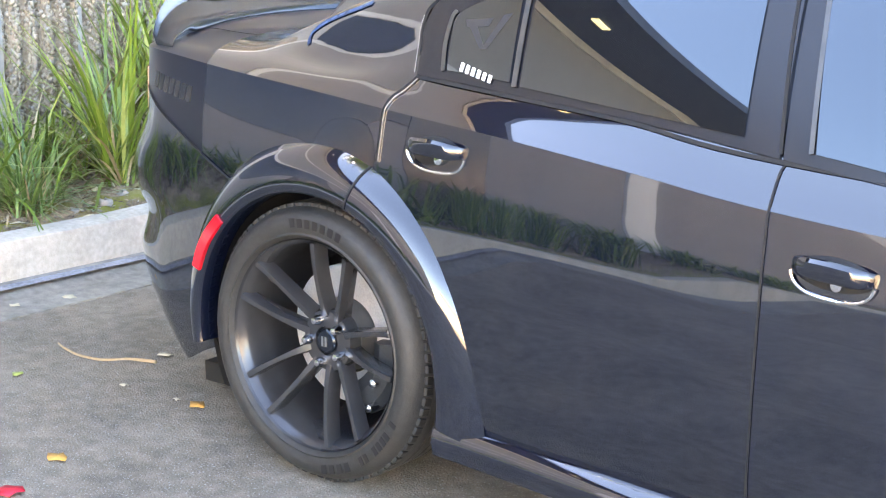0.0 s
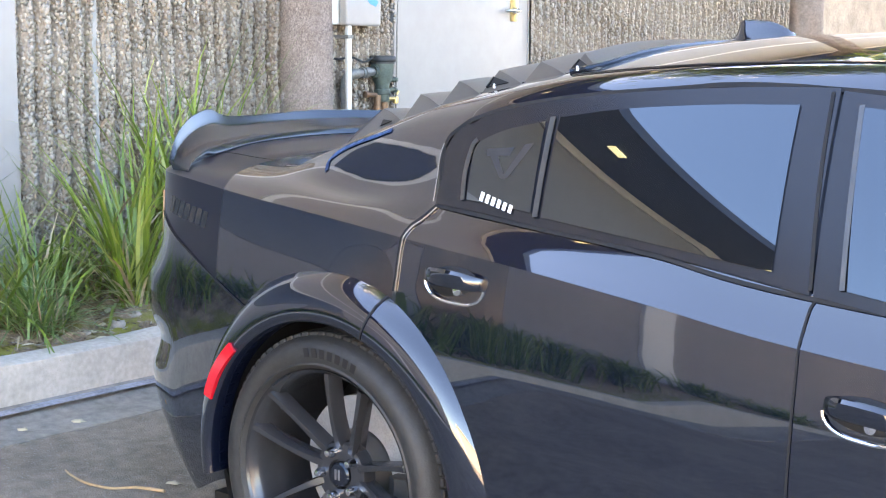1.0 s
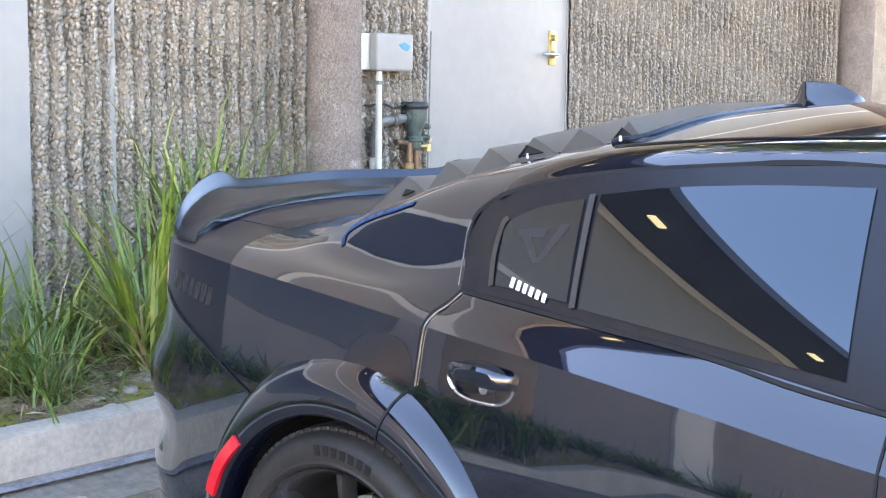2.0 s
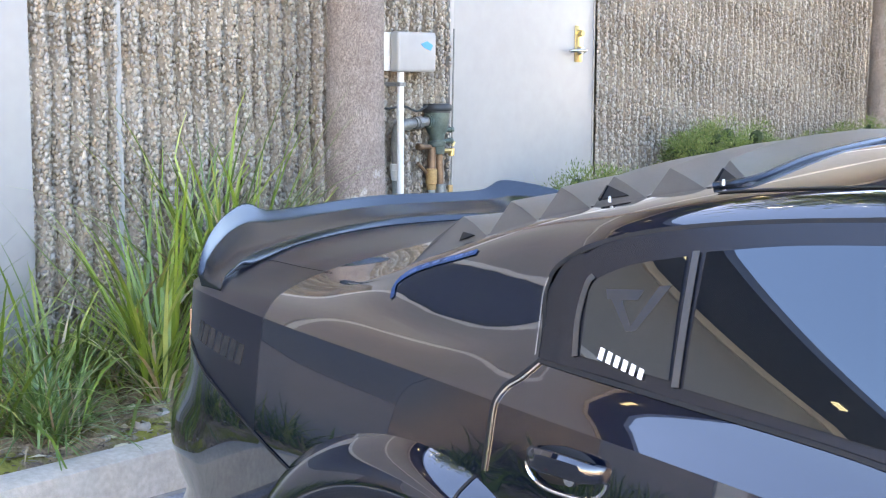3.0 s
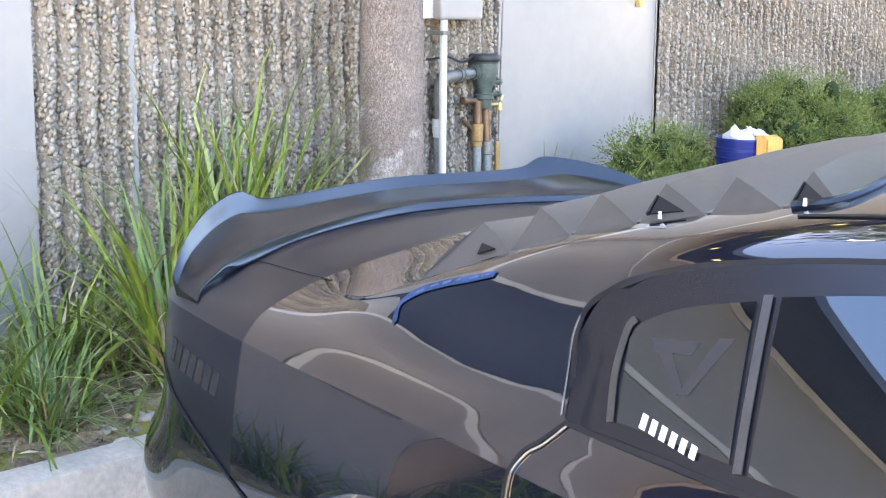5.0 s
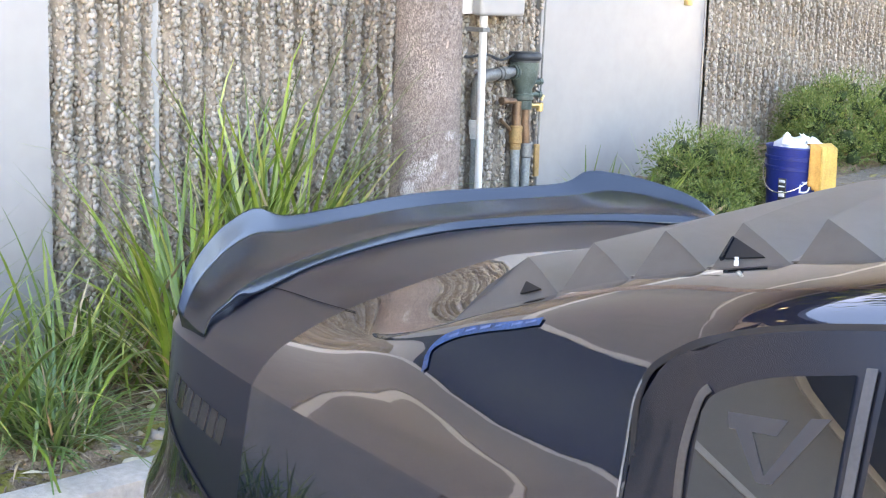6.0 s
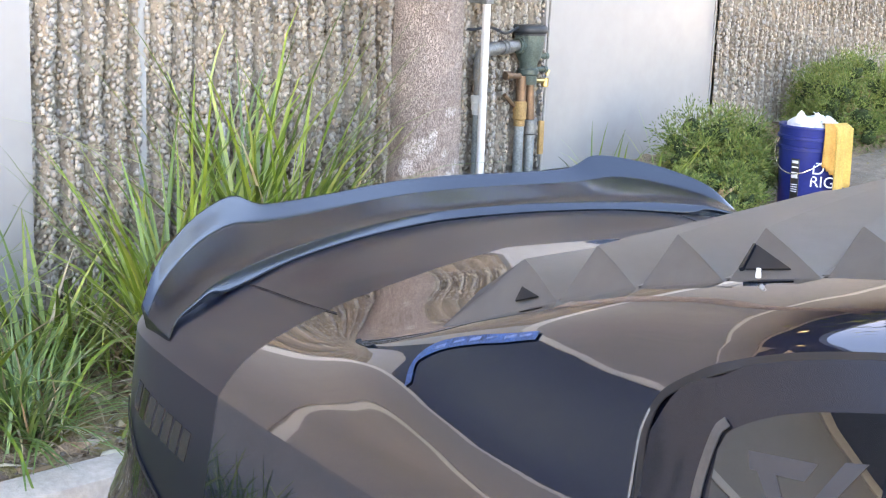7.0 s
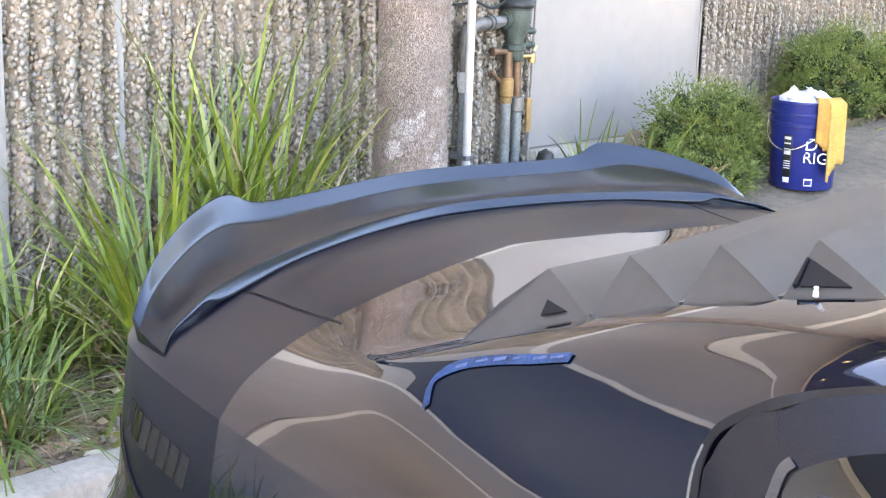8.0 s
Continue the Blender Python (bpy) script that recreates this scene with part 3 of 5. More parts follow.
# Stations from the tail to the nose; each row runs from the shoulder crease up over pillar or deck to the middle line.
ST = [
    [(-0.845, -0.735, 1.050), (-0.865, -0.69, 1.058), (-0.888, -0.62, 1.066), (-0.908, -0.52, 1.072), (-0.928, -0.40, 1.077), (-0.948, -0.2, 1.082), (-0.955, 0, 1.084)],
    [(-0.735, -0.825, 1.052), (-0.74, -0.78, 1.071), (-0.745, -0.68, 1.086), (-0.755, -0.56, 1.101), (-0.79, -0.42, 1.110), (-0.845, -0.2, 1.116), (-0.865, 0, 1.118)],
    [(-0.65, -0.848, 1.047), (-0.65, -0.796, 1.068), (-0.655, -0.687, 1.077), (-0.66, -0.58, 1.081), (-0.67, -0.43, 1.084), (-0.69, -0.2, 1.088), (-0.70, 0, 1.090)],
    [(-0.56, -0.862, 1.036), (-0.56, -0.805, 1.062), (-0.56, -0.69, 1.072), (-0.56, -0.59, 1.076), (-0.56, -0.44, 1.079), (-0.57, -0.2, 1.078), (-0.57, 0, 1.080)],
    [(-0.42, -0.876, 1.021), (-0.42, -0.812, 1.051), (-0.42, -0.71, 1.066), (-0.42, -0.645, 1.071), (-0.42, -0.58, 1.070), (-0.42, -0.27, 1.070), (-0.42, 0, 1.072)],
    [(-0.35, -0.881, 1.013), (-0.35, -0.820, 1.048), (-0.35, -0.728, 1.072), (-0.35, -0.684, 1.082), (-0.35, -0.648, 1.092), (-0.34, -0.28, 1.067), (-0.34, 0, 1.069)],
    [(-0.25, -0.887, 1.003), (-0.25, -0.832, 1.036), (-0.25, -0.760, 1.055), (-0.25, -0.700, 1.106), (-0.25, -0.650, 1.132), (-0.24, -0.29, 1.112), (-0.24, 0, 1.118)],
    [(-0.12, -0.894, 0.991), (-0.12, -0.848, 1.022), (-0.12, -0.776, 1.048), (-0.12, -0.724, 1.140), (-0.12, -0.652, 1.184), (-0.12, -0.3, 1.190), (-0.13, 0, 1.198)],
    [(0.08, -0.907, 0.970), (0.08, -0.872, 1.004), (0.08, -0.815, 1.040), (0.085, -0.764, 1.188), (0.09, -0.657, 1.253), (0.10, -0.33, 1.283), (0.09, 0, 1.292)],
    [(0.28, -0.925, 0.950), (0.27, -0.885, 1.022), (0.275, -0.825, 1.105), (0.28, -0.757, 1.243), (0.31, -0.645, 1.305), (0.30, -0.35, 1.345), (0.29, 0, 1.355)],
    [(0.55, -0.946, 0.925), (0.55, -0.878, 1.004), (0.55, -0.803, 1.160), (0.55, -0.733, 1.292), (0.55, -0.652, 1.343), (0.55, -0.36, 1.392), (0.55, 0, 1.405)],
    [(0.88, -0.953, 0.884), (0.88, -0.890, 0.972), (0.88, -0.803, 1.158), (0.88, -0.720, 1.318), (0.88, -0.645, 1.366), (0.88, -0.36, 1.421), (0.88, 0, 1.436)],
    [(1.203, -0.955, 0.840), (1.203, -0.908, 0.926), (1.203, -0.815, 1.133), (1.203, -0.716, 1.320), (1.203, -0.640, 1.372), (1.203, -0.36, 1.428), (1.203, 0, 1.444)],
    [(1.8, -0.955, 0.79), (1.8, -0.905, 0.880), (1.8, -0.825, 1.08), (1.8, -0.735, 1.27), (1.8, -0.65, 1.335), (1.8, -0.36, 1.388), (1.8, 0, 1.402)],
    [(2.4, -0.95, 0.76), (2.4, -0.89, 0.85), (2.4, -0.84, 0.97), (2.35, -0.76, 1.11), (2.3, -0.68, 1.18), (2.25, -0.36, 1.265), (2.22, 0, 1.285)],
    [(2.95, -0.94, 0.73), (2.95, -0.87, 0.80), (2.95, -0.80, 0.828), (2.95, -0.70, 0.845), (2.95, -0.6, 0.857), (2.95, -0.3, 0.875), (2.95, 0, 0.88)],
    [(3.6, -0.91, 0.67), (3.6, -0.84, 0.73), (3.6, -0.75, 0.75), (3.6, -0.65, 0.762), (3.6, -0.55, 0.77), (3.6, -0.3, 0.78), (3.6, 0, 0.784)],
    [(3.84, -0.80, 0.60), (3.87, -0.72, 0.64), (3.89, -0.62, 0.655), (3.91, -0.52, 0.665), (3.93, -0.42, 0.67), (3.95, -0.2, 0.68), (3.96, 0, 0.684)],
]


def glass_y(x, z):
    """The gently barrelled side of the cabin."""
    return -0.868 + 0.0122 * (x - 0.268) + 0.486 * (z - 1.04) - 0.32 * (0.0225 - (z - 1.13) ** 2)


for row in ST[9:14]:
    for k in (1, 2, 3):
        x, y, z = row[k]
        row[k] = (x, glass_y(x, z), z)
NS, NR = 8, 5


def steady(pts, n):
    """A smooth curve through points that never overshoots them."""
    P = np.asarray(pts, float)
    d = np.diff(P, axis=0)
    m = np.zeros_like(P)
    ok = d[:-1] * d[1:] > 0
    m[1:-1] = np.where(ok, 2 * d[:-1] * d[1:] / np.where(ok, d[:-1] + d[1:], 1), 0)
    m[0], m[-1] = d[0], d[-1]
    out = []
    for i in range(len(P) - 1):
        for t in np.arange(n) / n:
            out.append(P[i] * (2 * t**3 - 3 * t**2 + 1) + m[i] * (t**3 - 2 * t**2 + t) + P[i + 1] * (3 * t**2 - 2 * t**3) + m[i + 1] * (t**3 - t**2))
    out.append(P[-1])
    return np.array(out)


rails = np.array([(cr if k < 3 else steady)([row[k] for row in ST], NS) for k in range(7)])
fair = smooth01(-0.80, -0.62, rails[1, :, 0]) * smooth01(0.32, 0.16, rails[1, :, 0])
for _ in range(70):
    mean = rails.copy()
    mean[:, 1:-1] = 0.25 * rails[:, :-2] + 0.5 * rails[:, 1:-1] + 0.25 * rails[:, 2:]
    rails[:4] += (mean - rails)[:4] * fair[None, :, None]
upper = np.array([cr(rails[:, j], NR) for j in range(rails.shape[1])])
for _ in range(3):
    mean = 0.25 * upper[:, :-2] + 0.5 * upper[:, 1:-1] + 0.25 * upper[:, 2:]
    upper[:, 1:-1] += (mean - upper[:, 1:-1]) * fair[:, None, None]
# the skin keeps behind the windows
hi = np.interp(upper[..., 0], [0.26, 0.30, 0.384, 0.55, 0.78, 1.0, 1.165, 1.55, 1.85, 2.3], [1.16, 1.218, 1.253, 1.284, 1.306, 1.317, 1.318, 1.275, 1.195, 0.87])
under = (upper[..., 0] > 0.27) & (upper[..., 0] < 2.3) & (upper[..., 2] > 1.04 - 0.09 * (upper[..., 0] - 0.27)) & (upper[..., 2] < hi) & (upper[..., 1] < -0.5)
upper[..., 1] = np.where(under, np.maximum(upper[..., 1], glass_y(upper[..., 0], upper[..., 2]) + 0.003), upper[..., 1])
MIR = np.array([1, -1, 1])
mirror = upper[:, ::-1] * MIR
full_upper = np.concatenate([upper, mirror[:, 1:]], 1)
UV, UF = grid(full_upper)

# the sides and the tail hang from the crease, and then from the tail's upper edge
crease = np.concatenate([upper[::-1, 0], upper[0, 1:]])
tan = np.gradient(crease[:, :2], axis=0)
tan /= np.linalg.norm(tan, axis=1, keepdims=True)
out = np.stack([tan[:, 1] * -1, tan[:, 0]], -1) * -1
out *= np.sign((out * (crease[:, :2] - np.array([1.2, 0]))).sum(1))[:, None]
ROWS = 34
wrap = np.zeros((len(crease), ROWS, 3))
for i, (x, y, zc) in enumerate(crease):
    zs = 0.255 - 0.05 * x if x > -0.35 else 0.27 - 0.11 * float(smooth01(-0.35, -0.7, x))
    z = zc + (zs - zc) * (np.arange(ROWS) / (ROWS - 1)) ** 1.15
    q = float(smooth01(0.20, -0.05, x)) * float(smooth01(-0.95, -0.6, x))
    d = 0.050 * q * (1 - (1 - np.clip((zc - z) / 0.24, 0, 1)) ** 1.5) + (1 - q) * np.interp(zc - z, [0, 0.05, 0.12, 0.22, 0.35, 0.5, 0.65], [0, 0.009, 0.020, 0.030, 0.036, 0.034, 0.026])
    d -= 1.3 * np.clip(0.36 - 0.05 * x - z, 0, 1) ** 2
    w = float(smooth01(-0.60, -0.86, x))
    tail = np.interp(z, [0.16, 0.2, 0.29, 0.39, 0.49, 0.56, 0.60, 0.64, 0.70, 0.76, 0.82, 0.87, 1.2], [-0.22, -0.14, -0.03, 0.03, 0.05, 0.02, 0.012, 0.045, 0.062, 0.056, 0.02, 0.0, 0.0])
    d = d * (1 - w) + tail * w
    wrap[i, :, 0], wrap[i, :, 1], wrap[i, :, 2] = x + out[i, 0] * d, y + out[i, 1] * d, z
WV, WF = grid(wrap, flip=True)


def split(V, F, cuts):
    """The mesh with clean edges along upright planes, each through two points of (x, z)."""
    bm = bmesh.new()
    vs = [bm.verts.new(tuple(v)) for v in V]
    for f in F:
        bm.faces.new([vs[i] for i in f])
    for (x0, z0), (x1, z1) in cuts:
        bmesh.ops.bisect_plane(bm, geom=bm.verts[:] + bm.edges[:] + bm.faces[:], plane_co=(x0, 0, z0), plane_no=(z1 - z0, 0, x0 - x1), dist=1e-5)
    bm.verts.index_update()
    out = np.array([v.co[:] for v in bm.verts]), [tuple(v.index for v in f.verts) for f in bm.faces]
    bm.free()
    return out


SEAM_B, SEAM_D = ((-0.61, 0.882), (-0.235, 0.700)), ((0.165, 0.2), (0.2, 0.95))
WV, WF = split(WV, WF, [SEAM_B, SEAM_D, ((1.203, 0), (1.203, 1)), ((2.33, 0), (2.33, 1))])


def chosen(V, F, test):
    """The faces whose middle passes a test, with the vertices that they use."""
    keep, names = [], {}
    for f in F:
        c = V[list(f)].mean(0)
        if test(*c):
            keep.append(tuple(names.setdefault(i, len(names)) for i in f))
    return V[list(names)], keep


def seam_x(z):
    return 0.165 + (z - 0.2) * 0.035 / 0.75


def arch(x, z, r=0.405):
    return math.hypot(x, z - 0.355) < r or math.hypot(x - 3.05, z - 0.196) < 0.385


def bumper(x, z):
    return x < -0.2 and z < 0.882 - (x + 0.61) * 0.182 / 0.375


def flipped(data):
    V, F = data
    return np.asarray(V) * MIR, [tuple(f)[::-1] for f in F]


def shell(name, data, label="", thick=0.010, material=PAINT):
    """A painted panel on both sides of the car, given some thickness."""
    for d in (data, flipped(data)):
        p = part(name, d, material, car, label, angle=0)
        md = p.modifiers.new("thickness", "SOLIDIFY")
        md.thickness, md.offset, md.use_rim = thick, -1, False
    return p


shell("quarter_panel", chosen(WV, WF, lambda x, y, z: x < seam_x(z) and not bumper(x, z) and not arch(x, z)))
shell("rear_bumper", chosen(WV, WF, lambda x, y, z: bumper(x, z) and not arch(x, z)), "glossy black rear bumper", material=GLOSS_PAINT)
shell("rear_door", chosen(WV, WF, lambda x, y, z: seam_x(z) <= x < 1.203 and not arch(x, z)))
shell("front_door", chosen(WV, WF, lambda x, y, z: 1.203 <= x < 2.33))
shell("front_fender", chosen(WV, WF, lambda x, y, z: x >= 2.33 and not arch(x, z)))
LID = lambda x, y, z: x < -0.33 and abs(y) < 0.648 - 0.06 * (x + 0.75)
top = part("upper_body", chosen(UV, UF, lambda x, y, z: not LID(x, y, z)), PAINT, car, angle=0)
part("trunk_lid", chosen(UV, UF, LID), PAINT, car, "trunk lid half covered by satin film", angle=0)
part("underbody", block(-0.7, 3.7, -0.70, 0.70, 0.06, 0.12), WELL, car, smooth=False)
part("dark_cabin", block(-0.30, 2.9, -0.64, 0.64, 0.12, 0.95), WELL, car, smooth=False)
for x, z, s in ((0, 0.355, 1), (0, 0.355, -1), (3.05, 0.196, 1), (3.05, 0.196, -1)):
    V, F = lathe([(0.415, -0.925), (0.415, -0.64), (0.0, -0.63)], 40, "y", (x, 0, z))
    d = chosen(V, F, lambda a, b, c: c > z - 0.16)
    part("wheel_well", d if s > 0 else flipped(d), WELL, car)

from mathutils import bvhtree
tree_u = bvhtree.BVHTree.FromPolygons([tuple(v) for v in UV], [tuple(f) for f in UF])
tree_w = bvhtree.BVHTree.FromPolygons([tuple(v) for v in WV], [tuple(f) for f in WF])


def on_side(x, z, lift=0.0):
    """The point of the car's near side at x, z, lifted off its skin."""
    best = None
    for t in (tree_u, tree_w):
        p, n, _, d = t.ray_cast(Vector((x, -2, z)), Vector((0, 1, 0)))
        if p and (best is None or p.y < best[0].y):
            best = (p, n)
    if best is None:
        return np.array((x, -0.9, z))
    n = best[1] if best[1].y < 0 else -best[1]
    return np.array(best[0] + n * lift)


def on_top(x, y, lift=0.0):
    p, n, _, d = tree_u.ray_cast(Vector((x, y, 3)), Vector((0, 0, -1)))
    n = n if n.z > 0 else -n
    return np.array(p + n * lift)


def panel(name, low, high, nx, nz, lift, thick, material, label="", parent=None, both=True):
    """A sheet on the car's side between a lower and an upper line of (x, z)."""
    lo, hi = cr([(a, b, 0) for a, b in low], 8)[:, :2], cr([(a, b, 0) for a, b in high], 8)[:, :2]
    s = np.linspace(0, 1, nx)
    lo = np.stack([np.interp(s, np.linspace(0, 1, len(lo)), lo[:, k]) for k in (0, 1)], -1)
    hi = np.stack([np.interp(s, np.linspace(0, 1, len(hi)), hi[:, k]) for k in (0, 1)], -1)
    def spot(x, z):
        if lift > 0.003 and x > 0.3:
            return np.array((x, glass_y(x, z) - lift * 0.9, z + lift * 0.44))
        return on_side(x, z, lift)
    G = np.array([[spot(*(lo[i] + (hi[i] - lo[i]) * j / (nz - 1))) for j in range(nz)] for i in range(nx)])
    d = slab(G, thick)
    p = part(name, d, material, parent or car, label, angle=30)
    if both:
        part(name, flipped(d), material, parent or car, label, angle=30)
    return p


def ribbon(name, pts, width, material, lift=0.0015, label="", parent=None, top_side=False, thick=0.002, steps=8, both=True):
    """A narrow strip along a line on the car's skin."""
    c = cr([(a, b, 0) for a, b in pts], steps)[:, :2]
    t = np.gradient(c, axis=0)
    t /= np.linalg.norm(t, axis=1, keepdims=True)
    n = np.stack([-t[:, 1], t[:, 0]], -1) * width / 2
    place = on_top if top_side else on_side
    G = np.array([[place(*(p - q), lift), place(*(p + q), lift)] for p, q in zip(c, n)])
    d = slab(G, thick)
    p = part(name, d, material, parent or car, label, angle=30)
    if both:
        part(name, flipped(d), material, parent or car, label, angle=30)
    return p


# black surround, glass and pillars
SUR_LO = [(0.268, 1.036), (0.42, 1.024), (0.56, 1.008), (0.847, 0.980), (1.198, 0.932)]
SUR_HI = [(0.247, 1.15), (0.277, 1.207), (0.380, 1.250), (0.55, 1.281), (0.78, 1.303), (1.0, 1.314), (1.165, 1.315)]
panel("window_surround", SUR_LO, SUR_HI, 60, 16, 0.006, -0.010, TRIM, "satin black window surround")
panel("front_surround", [(1.206, 0.931), (1.6, 0.885), (2.3, 0.85)], [(1.172, 1.310), (1.55, 1.27), (1.85, 1.19), (2.3, 0.87)], 40, 14, 0.006, -0.010, TRIM, "satin black window surround")
panel("quarter_window", [(0.356, 1.050), (0.45, 1.042), (0.536, 1.034)], [(0.338, 1.155), (0.35, 1.178), (0.41, 1.206), (0.508, 1.228)], 24, 14, 0.0105, -0.008, GLASS, "dark tinted quarter window")
panel("rear_door_window", [(0.566, 1.026), (0.842, 0.996), (1.118, 0.966)], [(0.543, 1.238), (0.70, 1.260), (0.9, 1.274), (1.092, 1.279)], 44, 22, 0.0105, -0.008, GLASS, "dark tinted rear door window")
panel("front_door_window", [(1.272, 0.945), (1.6, 0.905), (2.2, 0.875)], [(1.222, 1.278), (1.5, 1.25), (1.8, 1.175), (2.2, 0.895)], 40, 16, 0.0105, -0.008, GLASS, "dark tinted front door window")
ribbon("window_divider", [(0.551, 1.024), (0.538, 1.13), (0.524, 1.236)], 0.013, DULL, 0.013, "dull metal window divider bar")
ribbon("quarter_frame", [(0.345, 1.048), (0.331, 1.11), (0.330, 1.165), (0.338, 1.18)], 0.011, DULL, 0.012, "dull metal quarter window edge")
ribbon("pillar_gap", [(1.152, 1.305), (1.17, 1.15), (1.20, 0.94)], 0.007, GAP, 0.009)
ribbon("pillar_edge", [(1.218, 1.28), (1.24, 1.12), (1.262, 0.945)], 0.010, DULL, 0.012)
ribbon("drip_seal", [(0.262, 1.078), (0.240, 1.15), (0.262, 1.20), (0.37, 1.252), (0.55, 1.284), (0.78, 1.306), (1.0, 1.318), (1.4, 1.30)], 0.009, GAP, 0.004)
# steel-coloured strip drawn as the highlight on the door frame
ribbon("door_frame_glint", [(0.2585, 1.04), (0.2475, 1.085), (0.2355, 1.14), (0.238, 1.17)], 0.0035, STEEL, 0.005, "painted glint along the rear door frame")
ribbon("belt_seal", [(0.27, 1.033), (0.56, 1.004), (0.85, 0.975), (1.2, 0.927), (2.2, 0.86)], 0.008, GAP, 0.003)
ribbon("roof_ditch", [(0.5, -0.672), (0.6, -0.672), (0.88, -0.663), (1.2, -0.655), (1.8, -0.66)], 0.006, GAP, 0.001, top_side=True)

# shut lines
ribbon("rear_door_gap", [(0.268, 1.034), (0.235, 1.003), (0.211, 0.983), (0.2005, 0.95), (0.197, 0.88), (0.1945, 0.835)], 0.006, GAP, 0.0015)
# thin bright strip that paints the glint on the door's rear edge
ribbon("rear_door_glint", [(0.276, 1.034), (0.243, 1.000), (0.219, 0.981), (0.2065, 0.95), (0.203, 0.88), (0.2005, 0.835)], 0.003, STEEL, 0.002, "painted glint beside the rear door gap")
ribbon("front_door_gap", [(1.212, 0.928), (1.203, 0.89), (1.2045, 0.75), (1.205, 0.54), (1.199, 0.26)], 0.0045, GAP, 0.0015)
ribbon("bumper_gap", [(-0.74, 0.945), (-0.61, 0.882), (-0.33, 0.746), (-0.24, 0.7025)], 0.005, GAP, 0.0015)
ribbon("lid_gap", [(-0.80, -0.606), (-0.70, -0.590), (-0.60, -0.574), (-0.555, -0.567)], 0.0022, GAP, 0.0008, top_side=True, thick=0.001)

# tail lamp, wrapped round the corner
cols = [i for i, p in enumerate(crease) if p[0] < -0.775]
lens = np.array([[wrap[i, j] + np.array([out[i, 0], out[i, 1], 0]) * 0.005 for j in range(3, 9)] for i in cols])
for d in (slab(lens, -0.004), flipped(slab(lens, -0.004))):
    part("tail_lamp", d, TAIL, car, "dark red smoked tail lamp", angle=30)

# side skirt
sk = np.array([[(x, y - 0.012 * float(smooth01(0.45, 0.9, x)), z - 0.05 * (x - 0.43)) for y, z in ((-0.90, 0.258), (-0.945, 0.252), (-0.985, 0.228), (-0.992, 0.20), (-0.985, 0.165), (-0.90, 0.16))] for x in np.linspace(0.40, 2.6, 30)])
for d in (grid(sk, flip=True), flipped(grid(sk, flip=True))):
    part("side_skirt", d, PAINT, car, "glossy black side skirt", angle=50)

# wide flare round the rear wheel
TH = np.radians([-16, 0, 14, 32, 52, 72, 90, 110, 128, 146, 162, 176, 188])
RO = [0.560, 0.515, 0.497, 0.490, 0.492, 0.500, 0.505, 0.508, 0.502, 0.490, 0.478, 0.468, 0.462]
RI = [0.428, 0.412, 0.404, 0.396, 0.390, 0.388, 0.388, 0.389, 0.389, 0.388, 0.386, 0.386, 0.386]
ang = cr(np.stack([TH, RO, RI], -1), 7)


def flare(data):
    G = []
    for a, ro, ri in data:
        row = []
        for f, bulge in ((0.0, -0.004), (0.06, 0.012), (0.22, 0.042), (0.45, 0.064), (0.66, 0.074), (0.82, 0.076), (0.94, 0.073), (1.0, 0.066)):
            r = ro + (ri - ro) * f
            x, z = r * math.cos(a), 0.355 + r * math.sin(a)
            base = on_side(ro * math.cos(a), max(0.27, 0.355 + ro * math.sin(a)))[1]
            target = -0.998 + 0.012 * float(smooth01(0.4, 0.55, x))
            k = bulge / 0.076
            row.append((x, base * (1 - k) + target * k, z))
        r = ri - 0.002
        row.append(((r) * math.cos(a), -0.93, 0.355 + r * math.sin(a)))
        G.append(row)
    return grid(np.array(G))


cut = next(i for i, r in enumerate(ang) if r[1] * math.cos(r[0]) < 0.186)
for name, seg in (("door_flare", ang[:cut + 1]), ("fender_flare", ang[cut:])):
    d = flare(seg)
    for e in (d, flipped(d)):
        part(name, e, GLOSS_PAINT, car, "glossy black wide wheel arch flare", angle=0)
V, F = flare([(ang[cut][0] + e, ang[cut][1], ang[cut][2]) for e in (-0.006, 0.006)])
part("flare_gap", slab(V.reshape(2, -1, 3)[:, :-1] + np.array([0, -0.0015, 0.0005]), 0.001), GAP, car)
# red side marker in the flare's rear lip
mk = np.array([[(r * math.cos(a), -1.004 - 0.006 * math.sin(math.pi * i / 11), 0.355 + r * math.sin(a)) for r in (0.396, 0.402, 0.418, 0.424)] for i, a in enumerate(np.radians(np.linspace(134.5, 158.5, 12)))])
part("side_marker", slab(mk, 0.012, flip=True), RED, car, "red side marker lens", angle=60)

